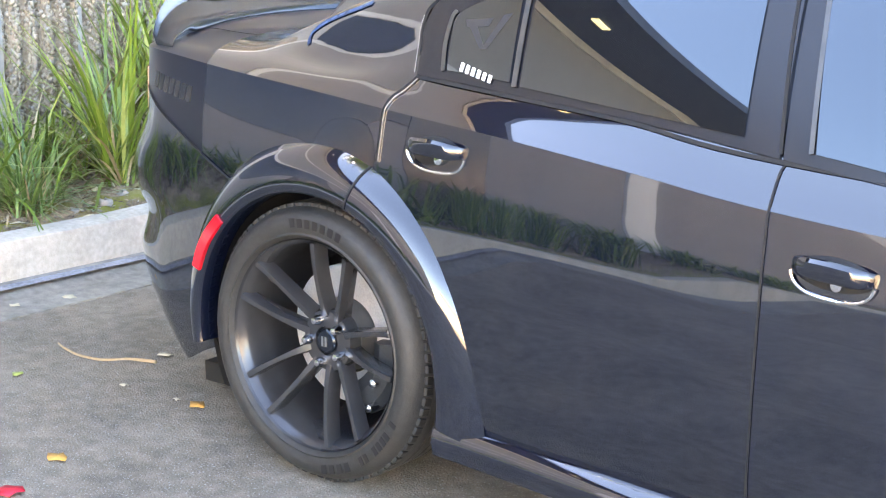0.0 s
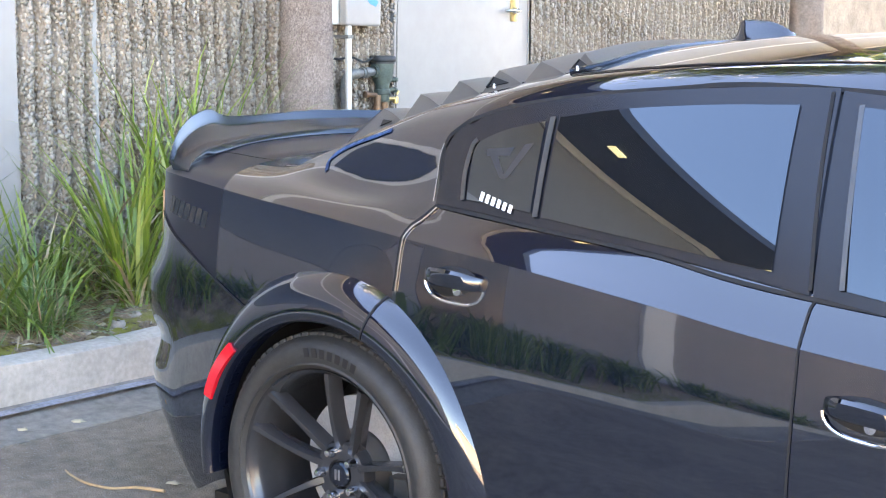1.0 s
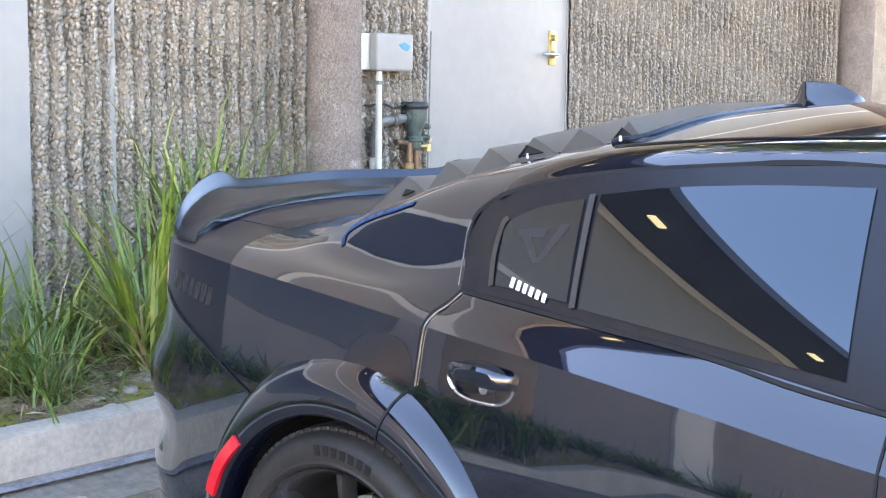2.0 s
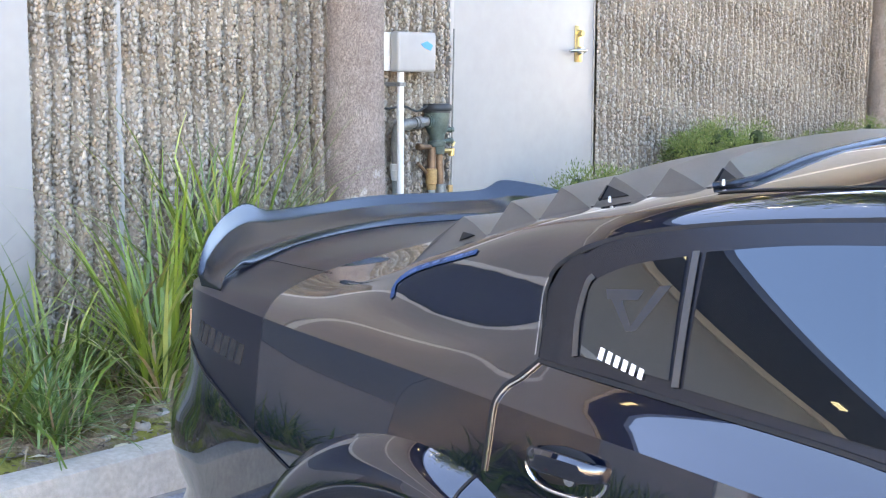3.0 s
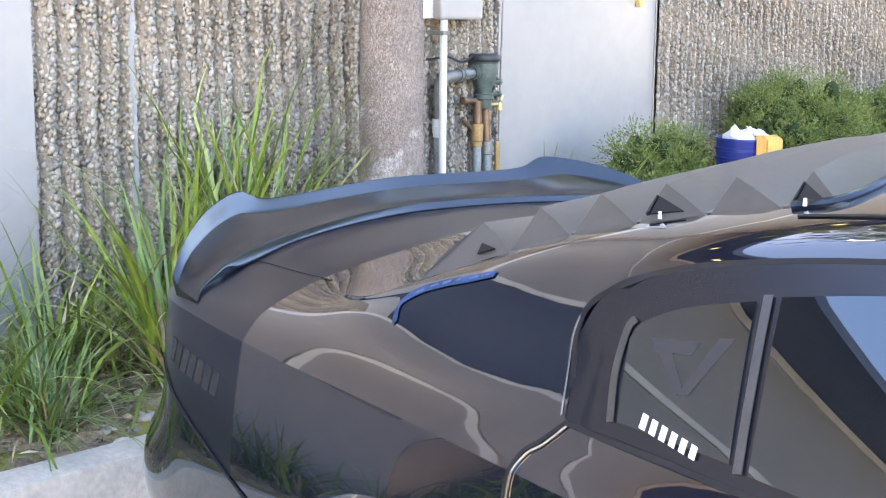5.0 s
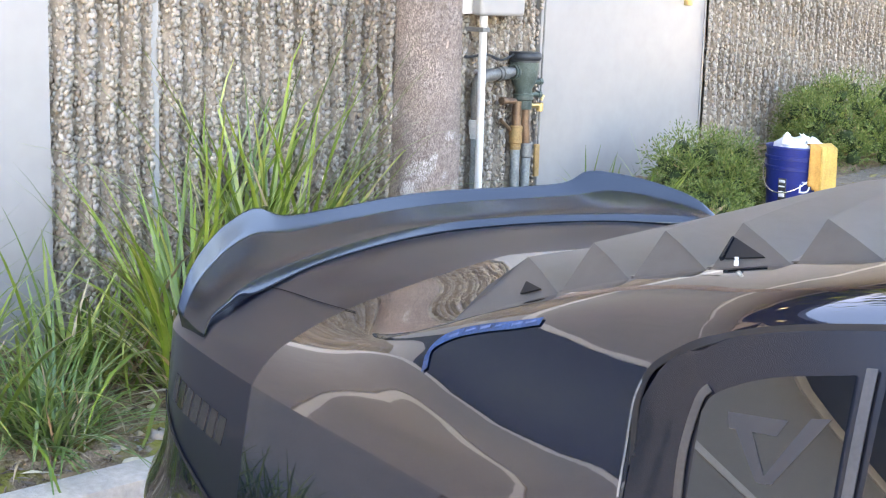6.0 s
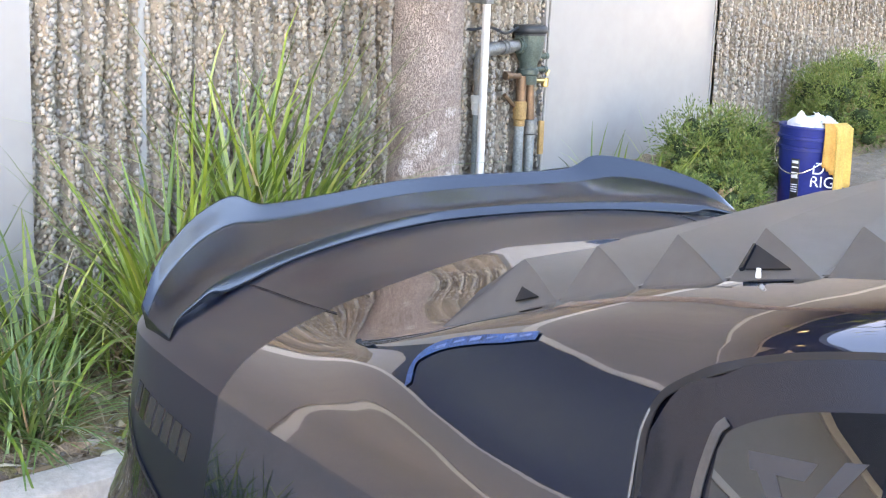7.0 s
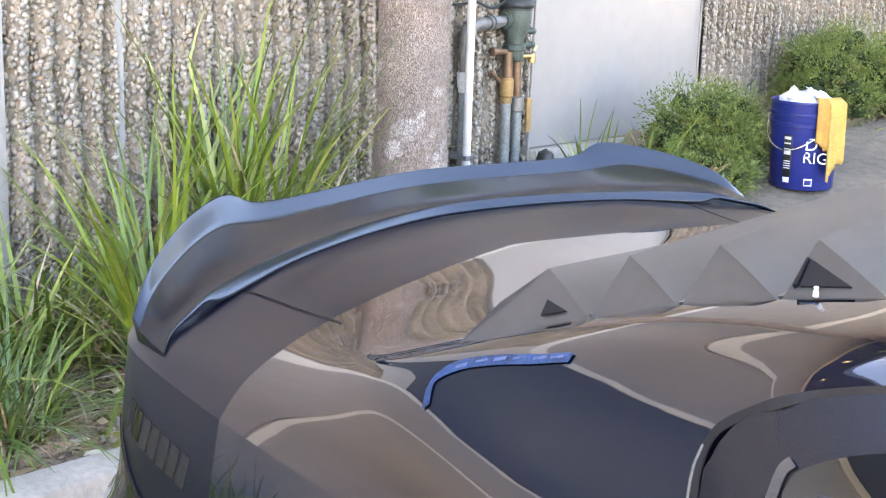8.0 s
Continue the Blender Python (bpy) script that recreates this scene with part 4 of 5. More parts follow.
# ---- wheels ----
def wheel(parent, x, z, label):
    """Tyre, rim with five split spokes, nuts, cap and brake, at the car's near side."""
    w = part("wheel", joined(lathe([(0.268, -0.968), (0.2715, -0.975), (0.272, -0.970), (0.262, -0.962), (0.252, -0.945), (0.246, -0.90), (0.242, -0.82), (0.235, -0.70), (0.25, -0.69)], 72, "y", (0, 0, 0))), RIM, parent, label)
    w.location = (x, 0, z)
    tyre = [(0.268, -0.963), (0.276, -0.976), (0.283, -0.984), (0.288, -0.981), (0.300, -0.986), (0.318, -0.987), (0.331, -0.980), (0.341, -0.968), (0.350, -0.950), (0.357, -0.926)]
    for k in range(5):
        y = -0.905 + 0.045 * k
        tyre += [(0.361, y - 0.016), (0.361, y + 0.016), (0.354, y + 0.019), (0.354, y + 0.026)]
    tyre += [(0.361, -0.68), (0.34, -0.665), (0.28, -0.66)]
    part("tyre", lathe(tyre, 96), RUBBER, w, "black low-profile tyre")
    V, F = [], []
    for i in range(80):
        a = 2 * math.pi * i / 80
        c, s = math.cos(a), math.sin(a)
        b = block(-0.0105, 0.0105, -0.950, -0.915, 0.344, 0.3585, 0.002, 1)
        P = np.array(b[0])
        P[:, 0] += 0.004 * (P[:, 1] + 0.945) / 0.02
        P = np.stack([P[:, 0] * c + P[:, 2] * s, P[:, 1], -P[:, 0] * s + P[:, 2] * c], -1)
        F += [tuple(k + len(V) for k in f) for f in b[1]]
        V += [tuple(p) for p in P]
    tagged(part("tread", (V, F), RUBBER, w, smooth=False), kind="stuff")
    for a0, a1, n in ((99, 66, 7), (-26, -58, 9), (-64, -84, 4)):
        for k in range(n):
            if n == 9 and k in (1, 6):
                continue
            a = radians(a0 + (a1 - a0) * k / n)
            h = radians((a1 - a0) / n * 0.62)
            G = np.array([[(r * math.cos(b), y, r * math.sin(b)) for r, y in ((0.302, -0.9882), (0.325, -0.9895))] for b in (a, a + h)])
            part("sidewall_mark", slab(G, -0.0012), GAP, w, smooth=False)
    mid = [148, 76, 4, -68, -140]
    for m in mid:
        for s in (-1, 1):
            a1, a0 = radians(m + 12.2 * s), radians(m + 17 * s)
            prof = []
            for f in np.linspace(0, 1, 9):
                a = a0 * (1 - f) + a1 * f
                r = 0.062 + (0.262 - 0.062) * f
                yy = -0.913 - 0.058 * f**0.8
                wd = 0.0128 - 0.003 * math.sin(math.pi * f) - 0.003 * f
                t = (-math.sin(a), math.cos(a))
                row = []
                for e, dy in ((-1, 0.045), (-1.05, 0.008), (-0.7, 0.0), (0.7, 0.0), (1.05, 0.008), (1, 0.045)):
                    row.append((r * math.cos(a) + t[0] * wd * e, yy + dy, r * math.sin(a) + t[1] * wd * e))
                prof.append(row)
            V, F = grid(np.array(prof), flip=True)
            F += [(0, 1, 2, 3, 4, 5)]
            part("spoke", (V, F), RIM, w, "gunmetal split spoke", angle=35)
    part("hub", lathe([(0.0, -0.90), (0.036, -0.90), (0.038, -0.915), (0.078, -0.912), (0.084, -0.90), (0.08, -0.86)], 40), RIM, w)
    part("cap", lathe([(0.0, -0.921), (0.026, -0.920), (0.031, -0.915), (0.031, -0.90)], 32), SATIN, w)
    part("cap_badge", joined(*[block(-0.010 + k * 0.011, -0.003 + k * 0.011, -0.9235, -0.9205, -0.013, 0.013) for k in (0, 1)]), CHROME, w, smooth=False)
    for m in mid:
        a = radians(m + 36)
        c = (0.0575 * math.cos(a), 0, 0.0575 * math.sin(a))
        part("lug_nut", lathe([(0.0, -0.941), (0.008, -0.939), (0.0130, -0.928), (0.0135, -0.905)], 12, "y", c), CHROME, w)
    part("brake_disc", lathe([(0.10, -0.80), (0.10, -0.835), (0.182, -0.835), (0.182, -0.805), (0.10, -0.80)], 60), DISC, w)
    part("disc_bell", lathe([(0.0, -0.875), (0.085, -0.875), (0.095, -0.83)], 40), MATTE, w)
    A = np.radians(np.linspace(-62, 4, 12))
    cal = np.array([[(r * math.cos(a), y, r * math.sin(a)) for r, y in ((0.12, -0.80), (0.12, -0.868), (0.15, -0.884), (0.19, -0.878), (0.212, -0.86), (0.212, -0.80))] for a in A])
    cv, cf = grid(cal)
    cf += [tuple(range(6)), tuple(range(66, 72))[::-1]]
    part("caliper", (cv, cf), BLACKCAP, w, "dark brake caliper", angle=30)
    for a, r in ((-52, 0.20), (-33, 0.165)):
        a = radians(a)
        part("bolt", lathe([(0.0, -0.905), (0.011, -0.90), (0.013, -0.87)], 10, "y", (r * math.cos(a), 0, r * math.sin(a))), STEEL, w)
    return w


rear = wheel(car, 0.0, 0.355, "gunmetal rear wheel with a low-profile tyre")
for x, z, turn in ((3.05, 0.196, 0), (0.0, 0.355, math.pi), (3.05, 0.196, math.pi)):
    copy_thing(rear, Matrix.Translation((x, 0, z)) @ Matrix.Rotation(turn, 4, "Z"))

# ---- door handles ----
def handle(cx, cz, tilt):
    h = part("door_handle", lathe([(0.0, -0.006), (0.6, -0.005), (0.9, -0.002), (1.0, 0.004)], 36), GAP, car, "black grip handle over a dark cup")
    y = on_side(cx, cz)[1]
    c, s = math.cos(tilt), math.sin(tilt)
    for v in h.data.vertices:
        a, b = v.co.x * 0.083, v.co.z * 0.041
        b = b * (1.0 if b < 0 else 0.9)
        v.co = (cx + a * c - b * s, y + v.co.y, cz + a * s + b * c)
    # chrome arc drawn in place of the reflection along the cup's lower edge
    ring = []
    for k in range(25):
        a = math.pi * (1.02 + 0.96 * k / 24)
        e, f = 0.083 * np.sign(math.cos(a)) * abs(math.cos(a)) ** 0.7, 0.043 * math.sin(a)
        ring.append((cx + e * c - f * s, y - 0.008, cz + e * s + f * c))
    part("rim", tube(ring, 0.0042, 8), CHROME, h, "bright arc drawn for the reflection below the grip")
    grip = []
    for k in range(17):
        f = -1 + 2 * k / 16
        e, up = 0.080 * f, 0.017 - 0.006 * f * f
        bow = -0.028 - 0.012 * (1 - f * f)
        row = []
        for dz, dy in ((-0.018, 0.010), (-0.020, 0.0), (-0.012, -0.006), (0.012, -0.006), (0.019, 0.0), (0.018, 0.012)):
            b = up + dz * (1 - 0.35 * f**4)
            row.append((cx + e * c - b * s, y + bow + dy + 0.02 * f**6, cz + e * s + b * c))
        grip.append(row)
    V, F = grid(np.array(grip), flip=True)
    F += [tuple(range(6)), tuple(range(96, 102))[::-1]]
    part("grip", (V, F), PAINT, h, "glossy black grip", angle=40)
    part("lock", lathe([(0.0, -0.012), (0.011, -0.011), (0.013, -0.002)], 16, "y", (cx + 0.01 * c, y - 0.002, cz - 0.014)), CHROME, h)


handle(0.385, 0.874, -0.06)
handle(1.348, 0.735, -0.09)

# ---- rear spoiler ----
FR = [(-0.640, -0.826, 1.060), (-0.672, -0.790, 1.077), (-0.700, -0.735, 1.090), (-0.722, -0.690, 1.098), (-0.735, -0.640, 1.094), (-0.790, -0.484, 1.108), (-0.828, -0.35, 1.1145), (-0.866, -0.18, 1.118), (-0.888, 0.0, 1.1185)]
TR = [(-0.735, -0.812, 1.092), (-0.770, -0.765, 1.138), (-0.815, -0.700, 1.170), (-0.868, -0.61, 1.197), (-0.912, -0.510, 1.211), (-0.922, -0.430, 1.188), (-0.942, -0.28, 1.187), (-0.960, -0.13, 1.191), (-0.967, 0.0, 1.193)]
LP = [0.03, 0.03, 0.035, 0.05, 0.11, 0.14, 0.145, 0.145, 0.145]


def both_sides(rows):
    """The far half is the near half, mirrored."""
    R = [tuple(r) for r in rows]
    return cr(R + [(a, -b, c) for a, b, c in R[-2::-1]], 8)


fr, tr, lp = both_sides(FR), both_sides(TR), both_sides([(a, 0, b) for a, b in zip(LP, LP)])[:, 2]
SPO = []
for f, t, k in zip(fr, tr, lp):
    u = t - f
    at = lambda a, h: f + np.array([u[0] * a, u[1] * a, u[2] * h])
    row = [f + np.array([-0.012, 0.0, -0.035]), f + np.array([-0.010, 0.0, -0.006]), f + np.array([-0.001, 0, -0.003]), f]
    # a steep front lip, a long shallow dish and a kicked-up trailing edge
    row += [at(k * a, k * b) for a, b in ((0.05, 0.14), (0.35, 0.60), (0.70, 1.08), (1.00, 1.42), (1.07, 1.47), (1.20, 1.50))]
    g = 1.5 * k
    top = float(np.interp(k, [0.03, 0.05, 0.11, 0.145], [0.54, 0.58, 0.62, 0.64]))
    row += [at(a, g + (top - g) * b) for a, b in ((0.42, 0.36), (0.64, 0.72), (0.79, 0.96), (0.815, 1.0))]
    row += [at(a, top + (1 - top) * b) for a, b in ((0.83, 0.06), (0.865, 0.25), (0.92, 0.57), (0.98, 0.92), (0.99, 0.97))] + [t]
    row += [t + np.array([-0.004, 0, -0.004]), t + np.array([0.004, 0, -0.02]), np.array([t[0] + 0.03, t[1], min(f[2] - 0.05, t[2] - 0.06)])]
    SPO.append(row)
SPO = np.array(SPO)
sv, sf = grid(SPO)
nr = SPO.shape[1]
sf += [tuple(range(nr))[::-1], tuple(range((len(SPO) - 1) * nr, len(SPO) * nr))]
part("spoiler", (sv, sf), SATIN, car, "satin black ducktail spoiler with raised ends", angle=50)

# ---- rear window louvres ----
LX = [-0.172, -0.046, 0.080, 0.205, 0.330, 0.455, 0.545]
LH = [0.070, 0.058, 0.050, 0.043, 0.036, 0.032, 0.020]
louvre = part("louvre_base", slab(np.array([[on_top(x, y, 0.002) for y in np.linspace(-0.630, 0.630, 15)] for x in np.linspace(-0.20, 0.53, 24)]), -0.003), MATTE, car, "matte black rear window louvre")


def crown(x, y, h):
    p = on_top(x, y)
    return (p[0], p[1], p[2] + h)


PY, BY_ = 0.562, 0.640
for k in range(len(LX) - 1):
    x0, x1, h0 = LX[k], LX[k + 1], LH[k]
    rows = []
    # the lowest slat runs out in a smooth skirt over the foot of the window
    foot = ((x0 - 0.085, 0.002, BY_ - 0.01), (x0 - 0.045, h0 * 0.62, BY_ * 0.6 + PY * 0.4 - 0.01)) if k == 0 else ((x0 + 0.004, 0.004, BY_ - 0.02),)
    for x, h, wd in (*foot, (x0, h0 - 0.004, PY - 0.002), (x0 + 0.004, h0, PY), (x0 * 0.5 + x1 * 0.5, h0 * 0.56, PY * 0.5 + BY_ * 0.5), (x1 + 0.006, -0.002, BY_)):
        rows.append([crown(x, y, h) for y in np.linspace(-wd, wd, 17)])
    V, F = grid(np.array(rows))
    V, F = [tuple(v) for v in V], list(F)
    for s in (-1, 1):
        a, b, c1 = (tuple(rows[j][0 if s < 0 else -1]) for j in (-3, -2, -1))
        c0 = crown(x0 + 0.006, s * BY_, -0.003)
        n = len(V)
        e = 0 if s < 0 else -1
        V += [a, c0, c1, b]
        F.append((n, n + 1, n + 2, n + 3)[::s * -1])
        if k == 0:
            V += [tuple(rows[1][e]), tuple(rows[0][e])]
            F.append((n, n + 4, n + 5, n + 1)[::s * -1])
    slat = part("slat", (V, F), MATTE, louvre, smooth=True, angle=14)
    if k in (0, 3, 5):
        A, C0, C1 = (np.array(crown(x0, -PY, h0)), np.array(crown(x0 + 0.006, -BY_, 0.003)), np.array(crown(x1 + 0.006, -BY_, 0.003)))
        put = lambda u, v: C0 + (C1 - C0) * u + (A - C0) * v
        nn = np.cross(C1 - C0, A - C0)
        nn /= np.linalg.norm(nn)
        nn *= -1 if nn[1] > 0 else 1
        tri_ = np.array([put(0.12, 0.20), put(0.60, 0.17), put(0.07, 0.66)] if k else [put(0.34, 0.16), put(0.66, 0.15), put(0.30, 0.42)])
        # no opening is cut: a black plate paints the shade inside the vent
        part("vent_dark_plate", (np.vstack([tri_ + nn * 0.0006, tri_ - nn * 0.002]), [(0, 1, 2), (5, 4, 3), (0, 3, 4, 1), (1, 4, 5, 2), (2, 5, 3, 0)]), GAP, slat, smooth=False)
        if k == 0:
            continue
        lip = np.array([put(0.06, 0.19), put(0.10, 0.21), put(0.06, 0.66), put(0.035, 0.66)])
        part("vent_lip", (np.vstack([lip + nn * 0.003, lip - nn * 0.003]), [(0, 1, 2, 3), (7, 6, 5, 4)] + [(i, i + 4, (i + 1) % 4 + 4, (i + 1) % 4) for i in range(4)]), SATIN, slat, smooth=False)
        q = put(0.34, 0.02)
        part("fixing_knob", lathe([(0.0, 0.0085), (0.0024, 0.008), (0.003, 0.0065), (0.002, 0.0045), (0.0032, 0.003), (0.0032, -0.003)], 14, "z", tuple(q + nn * 0.004)), PVC, slat, "white plastic fixing knob")
ed = [on_top(x, y, 0.003) for x, y in ((0.47, -0.635), (0.54, -0.61), (0.56, -0.45), (0.575, -0.2), (0.58, 0.0), (0.575, 0.2), (0.56, 0.45), (0.54, 0.61), (0.47, 0.635))]
part("front_lip", tube(cr(ed, 6), 0.008, 8), SATIN, louvre, "satin front lip of the louvre")

# ---- roof aerial ----
fin = []
for f in np.concatenate([[0, 0.04, 0.08, 0.11, 0.15], np.linspace(0.2, 1, 11)]):
    x = 0.565 + 0.165 * f
    h = 0.064 * (1 - 0.20 * f - 0.80 * f**3.5) * (0.30 + 0.70 * float(smooth01(0.04, 0.15, f))) + 0.003
    wd = 0.030 * (1 - 0.75 * f**2)
    b = on_top(x, 0)[2] - 0.004
    fin.append([(x, -wd, b), (x, -wd * 0.85, b + min(0.016, h)), (x - 0.012 * (1 - f), -wd * 0.25, b + h * 0.85), (x - 0.02 * (1 - f), 0, b + h), (x - 0.012 * (1 - f), wd * 0.25, b + h * 0.85), (x, wd * 0.85, b + min(0.016, h)), (x, wd, b)])
fv, ff = grid(np.array(fin))
ff += [tuple(range(7))[::-1], tuple(range(105, 112))]
part("roof_aerial", (fv, ff), PAINT, car, "black shark-fin aerial", angle=40)

# ---- tape, lettering bars and window decals ----
tp = [(-0.205, -0.742), (-0.217, -0.722), (-0.208, -0.712), (-0.17, -0.710), (-0.11, -0.716), (-0.05, -0.724), (0.008, -0.730)]
ribbon("tape_strip", tp, 0.0085, TAPE, 0.002, "torn strip of blue masking tape", top_side=True, both=False, thick=0.001)
for a, b in ((-0.185, 0.0026), (-0.150, 0.0018), (-0.118, 0.0030), (-0.085, 0.0016), (-0.050, 0.0026), (-0.022, 0.0020)):
    y = float(np.interp(a, [q[0] for q in tp[3:]], [q[1] for q in tp[3:]])) if a > -0.17 else -0.7105
    ribbon("tape_print", [(a, y), (a + 0.010, y - 0.0006), (a + 0.020, y - 0.0012)], b, TAPE_PRINT, 0.0032, "pale print on the tape", top_side=True, both=False, thick=0.0006, steps=2)
# bars from the third on are greyer: mirrored light put into their colour
for k in range(7):
    x0 = -0.682 + 0.0272 * k
    panel("badge_bar", [(x0, 0.950 - 0.0045 * k), (x0 + 0.02, 0.9475 - 0.0045 * k)], [(x0 + 0.003, 0.992 - 0.0045 * k), (x0 + 0.0225, 0.9895 - 0.0045 * k)], 3, 3, 0.0012, -0.001, GLOSS_DECAL if k < 2 else SHEEN_DECAL, "gloss lettering bar", both=False)
for k in range(6):
    x0 = 0.393 + 0.0168 * k
    panel("sticker_bar", [(x0, 1.050 - 0.0040 * k), (x0 + 0.0095, 1.0475 - 0.0040 * k)], [(x0 + 0.001, 1.069 - 0.0045 * k), (x0 + 0.0105, 1.0665 - 0.0045 * k)], 3, 3, 0.0122, -0.001, WHITE_DECAL, "white sticker lettering bar", both=False)
for tri_lo, tri_hi in (([(0.432, 1.100), (0.446, 1.100)], [(0.376, 1.160), (0.398, 1.163)]), ([(0.436, 1.100), (0.452, 1.102)], [(0.474, 1.176), (0.497, 1.180)]), ([(0.380, 1.146), (0.44, 1.150)], [(0.372, 1.162), (0.448, 1.168)])):
    panel("etched_mark", tri_lo, tri_hi, 4, 8, 0.0117, -0.0008, GREY_DECAL, "faint grey triangular decal", both=False)

# ---- trees ----
def tree(x, y, r, label):
    t = thing("tree", label, "tree", "street trees")
    z0 = float(bed_z(x, y)) - 0.05
    n, m = 48, 90
    G = []
    for i in range(m):
        f = i / (m - 1)
        z = z0 + 4.6 * f
        row = []
        for k in range(n):
            a = 2 * math.pi * k / n
            rr = r * (1.0 + 0.22 * (1 - f) ** 14 - 0.16 * f + 0.018 * math.sin(3 * a + 5 * f) + 0.010 * rng.standard_normal())
            row.append((x + 0.02 * math.sin(3 * f) + rr * math.cos(a), y + rr * math.sin(a), z))
        row.append(row[0])
        G.append(row)
    part("trunk", grid(np.array(G)), BARK, t, angle=0)
    limbs = []
    for a, e in ((0.3, 1.4), (1.7, 1.1), (2.9, 1.6), (4.2, 1.2), (5.3, 1.5)):
        p = np.array([[x, y, z0 + 4.3], [x + 0.5 * math.cos(a), y + 0.5 * math.sin(a), z0 + 5.2], [x + 1.1 * e * math.cos(a), y + 1.1 * e * math.sin(a), z0 + 6.6]])
        c = cr(p, 5)
        limbs.append(tube(c, np.linspace(0.10, 0.03, len(c)), 8))
    part("limbs", joined(*limbs), BARK, t)
    n = 15000
    c = rng.normal(0, 1, (90, 3))
    c = c / np.linalg.norm(c, axis=1, keepdims=True) * rng.uniform(0.3, 1.0, (90, 1)) * (2.2, 3.0, 1.4) + (x + 1.0, y, z0 + 6.2)
    c = c[rng.integers(0, 90, n)] + rng.normal(0, 0.40, (n, 3))
    c[:, 0] = np.where(c[:, 0] < -2.3, -4.6 - c[:, 0], c[:, 0])
    u, v = rng.normal(0, 1, (n, 3)), rng.normal(0, 1, (n, 3))
    u, v = 0.085 * u / np.linalg.norm(u, axis=1, keepdims=True), 0.055 * v / np.linalg.norm(v, axis=1, keepdims=True)
    V = np.stack([c - u, c + v, c + u, c - v], 1).reshape(-1, 3)
    tagged(part("crown", (V, np.arange(4 * n).reshape(-1, 4)), LEAF, t, smooth=False), kind="stuff")
    return t


tree(-2.65, 1.66, 0.130, "mature tree with flaking grey-pink bark in the planter")
tree(-2.60, 7.20, 0.135, "dark-barked tree in front of the ribbed wall")


# ---- strap-leaved plants ----
def blades(x, y, n, length, spread, width, lean=0.0):
    V, F = [], []
    for _ in range(n):
        a, q = rng.uniform(0, 6.283), abs(rng.normal(0, 0.5))
        px, py = x + rng.normal(0, spread * 0.22), y + rng.normal(0, spread * 0.22)
        L, w = length * rng.uniform(0.55, 1.1), width * rng.uniform(0.6, 1.15)
        tilt, droop = min(1.25, 0.10 + q * 0.62 + lean * rng.uniform(0, 1)), rng.uniform(0.3, 1.9) * (0.4 + q)
        d, s = np.array([math.cos(a), math.sin(a)]), np.array([-math.sin(a), math.cos(a)])
        p, z, k0 = np.array([px, py]), float(bed_z(px, py)) - 0.02, len(V)
        S = 7
        for i in range(S + 1):
            f = i / S
            ww = w * (1 - f**2.2) * (0.55 + 0.9 * f if f < 0.5 else 1.0) + 0.0006
            V += [(p[0] - s[0] * ww, p[1] - s[1] * ww, z + 0.25 * ww), (p[0], p[1], z), (p[0] + s[0] * ww, p[1] + s[1] * ww, z + 0.25 * ww)]
            if i < S:
                F += [(k0 + 3 * i + j, k0 + 3 * i + j + 1, k0 + 3 * i + j + 4, k0 + 3 * i + j + 3) for j in (0, 1)]
            an = tilt + droop * f**1.6
            p = p + d * math.sin(an) * L / S
            z = max(z + math.cos(an) * L / S, float(bed_z(*p)) + 0.01)
            p[0] = max(p[0], WALL_X + 0.05)
    return np.array(V), F


def clump(x, y, n, length, spread, width, label, lean=0.0, green=None):
    t = thing("strap_leaf_plant", label, "plant", "planter plants")
    t.location = (x, y, float(bed_z(x, y)))
    for name, k, mat_, l in (("leaves", n, green or LEAF, length), ("dry_leaves", max(2, n // 5), DRY, length * 0.7)):
        V, F = blades(x, y, k, l, spread, width * (1 if name == "leaves" else 0.85), lean + (0.5 if name != "leaves" else 0))
        part(name, (V - np.array(t.location), F), mat_, t, angle=0)
    return t


clump(-2.44, 0.40, 84, 0.82, 0.17, 0.0092, "tall green strap-leaved plant with bright bases near the kerb", 0.25)
clump(-2.66, 0.52, 44, 0.98, 0.24, 0.0090, "tall green strap-leaved plant against the ribbed wall", 0.2)
clump(-2.76, 1.00, 140, 1.14, 0.36, 0.0098, "tall strap-leaved plant with some dry leaves beside the tree", 0.3)
clump(-2.72, 0.24, 130, 0.50, 0.44, 0.0085, "low dark arching strap leaves behind the taller plant", 0.9)
clump(-2.36, -0.15, 250, 0.46, 0.26, 0.0052, "low arching fine grass clump spilling towards the kerb", 1.0, FINE)
clump(-2.56, 0.02, 15, 0.70, 0.18, 0.0105, "few upright yellow-green strap leaves by the white pilaster", 0.2)
clump(-2.58, -0.38, 80, 0.80, 0.32, 0.0090, "arching green strap-leaved plant before the white pilaster", 0.4)
clump(-2.62, 2.72, 16, 0.42, 0.20, 0.0080, "sparse upright green leaves in front of the door")
clump(-2.46, 2.90, 8, 0.58, 0.12, 0.0080, "few tall narrow leaves before the white door")
for k, y in enumerate((-1.25, -2.0, -2.7, -3.4, -4.1, -4.9, -5.8, -6.8, -8.0, -9.4)):
    clump(-2.55 + 0.12 * math.sin(5 * k), y, 130, 0.70, 0.55, 0.012, "arching green strap-leaved plant along the wall", 0.3)


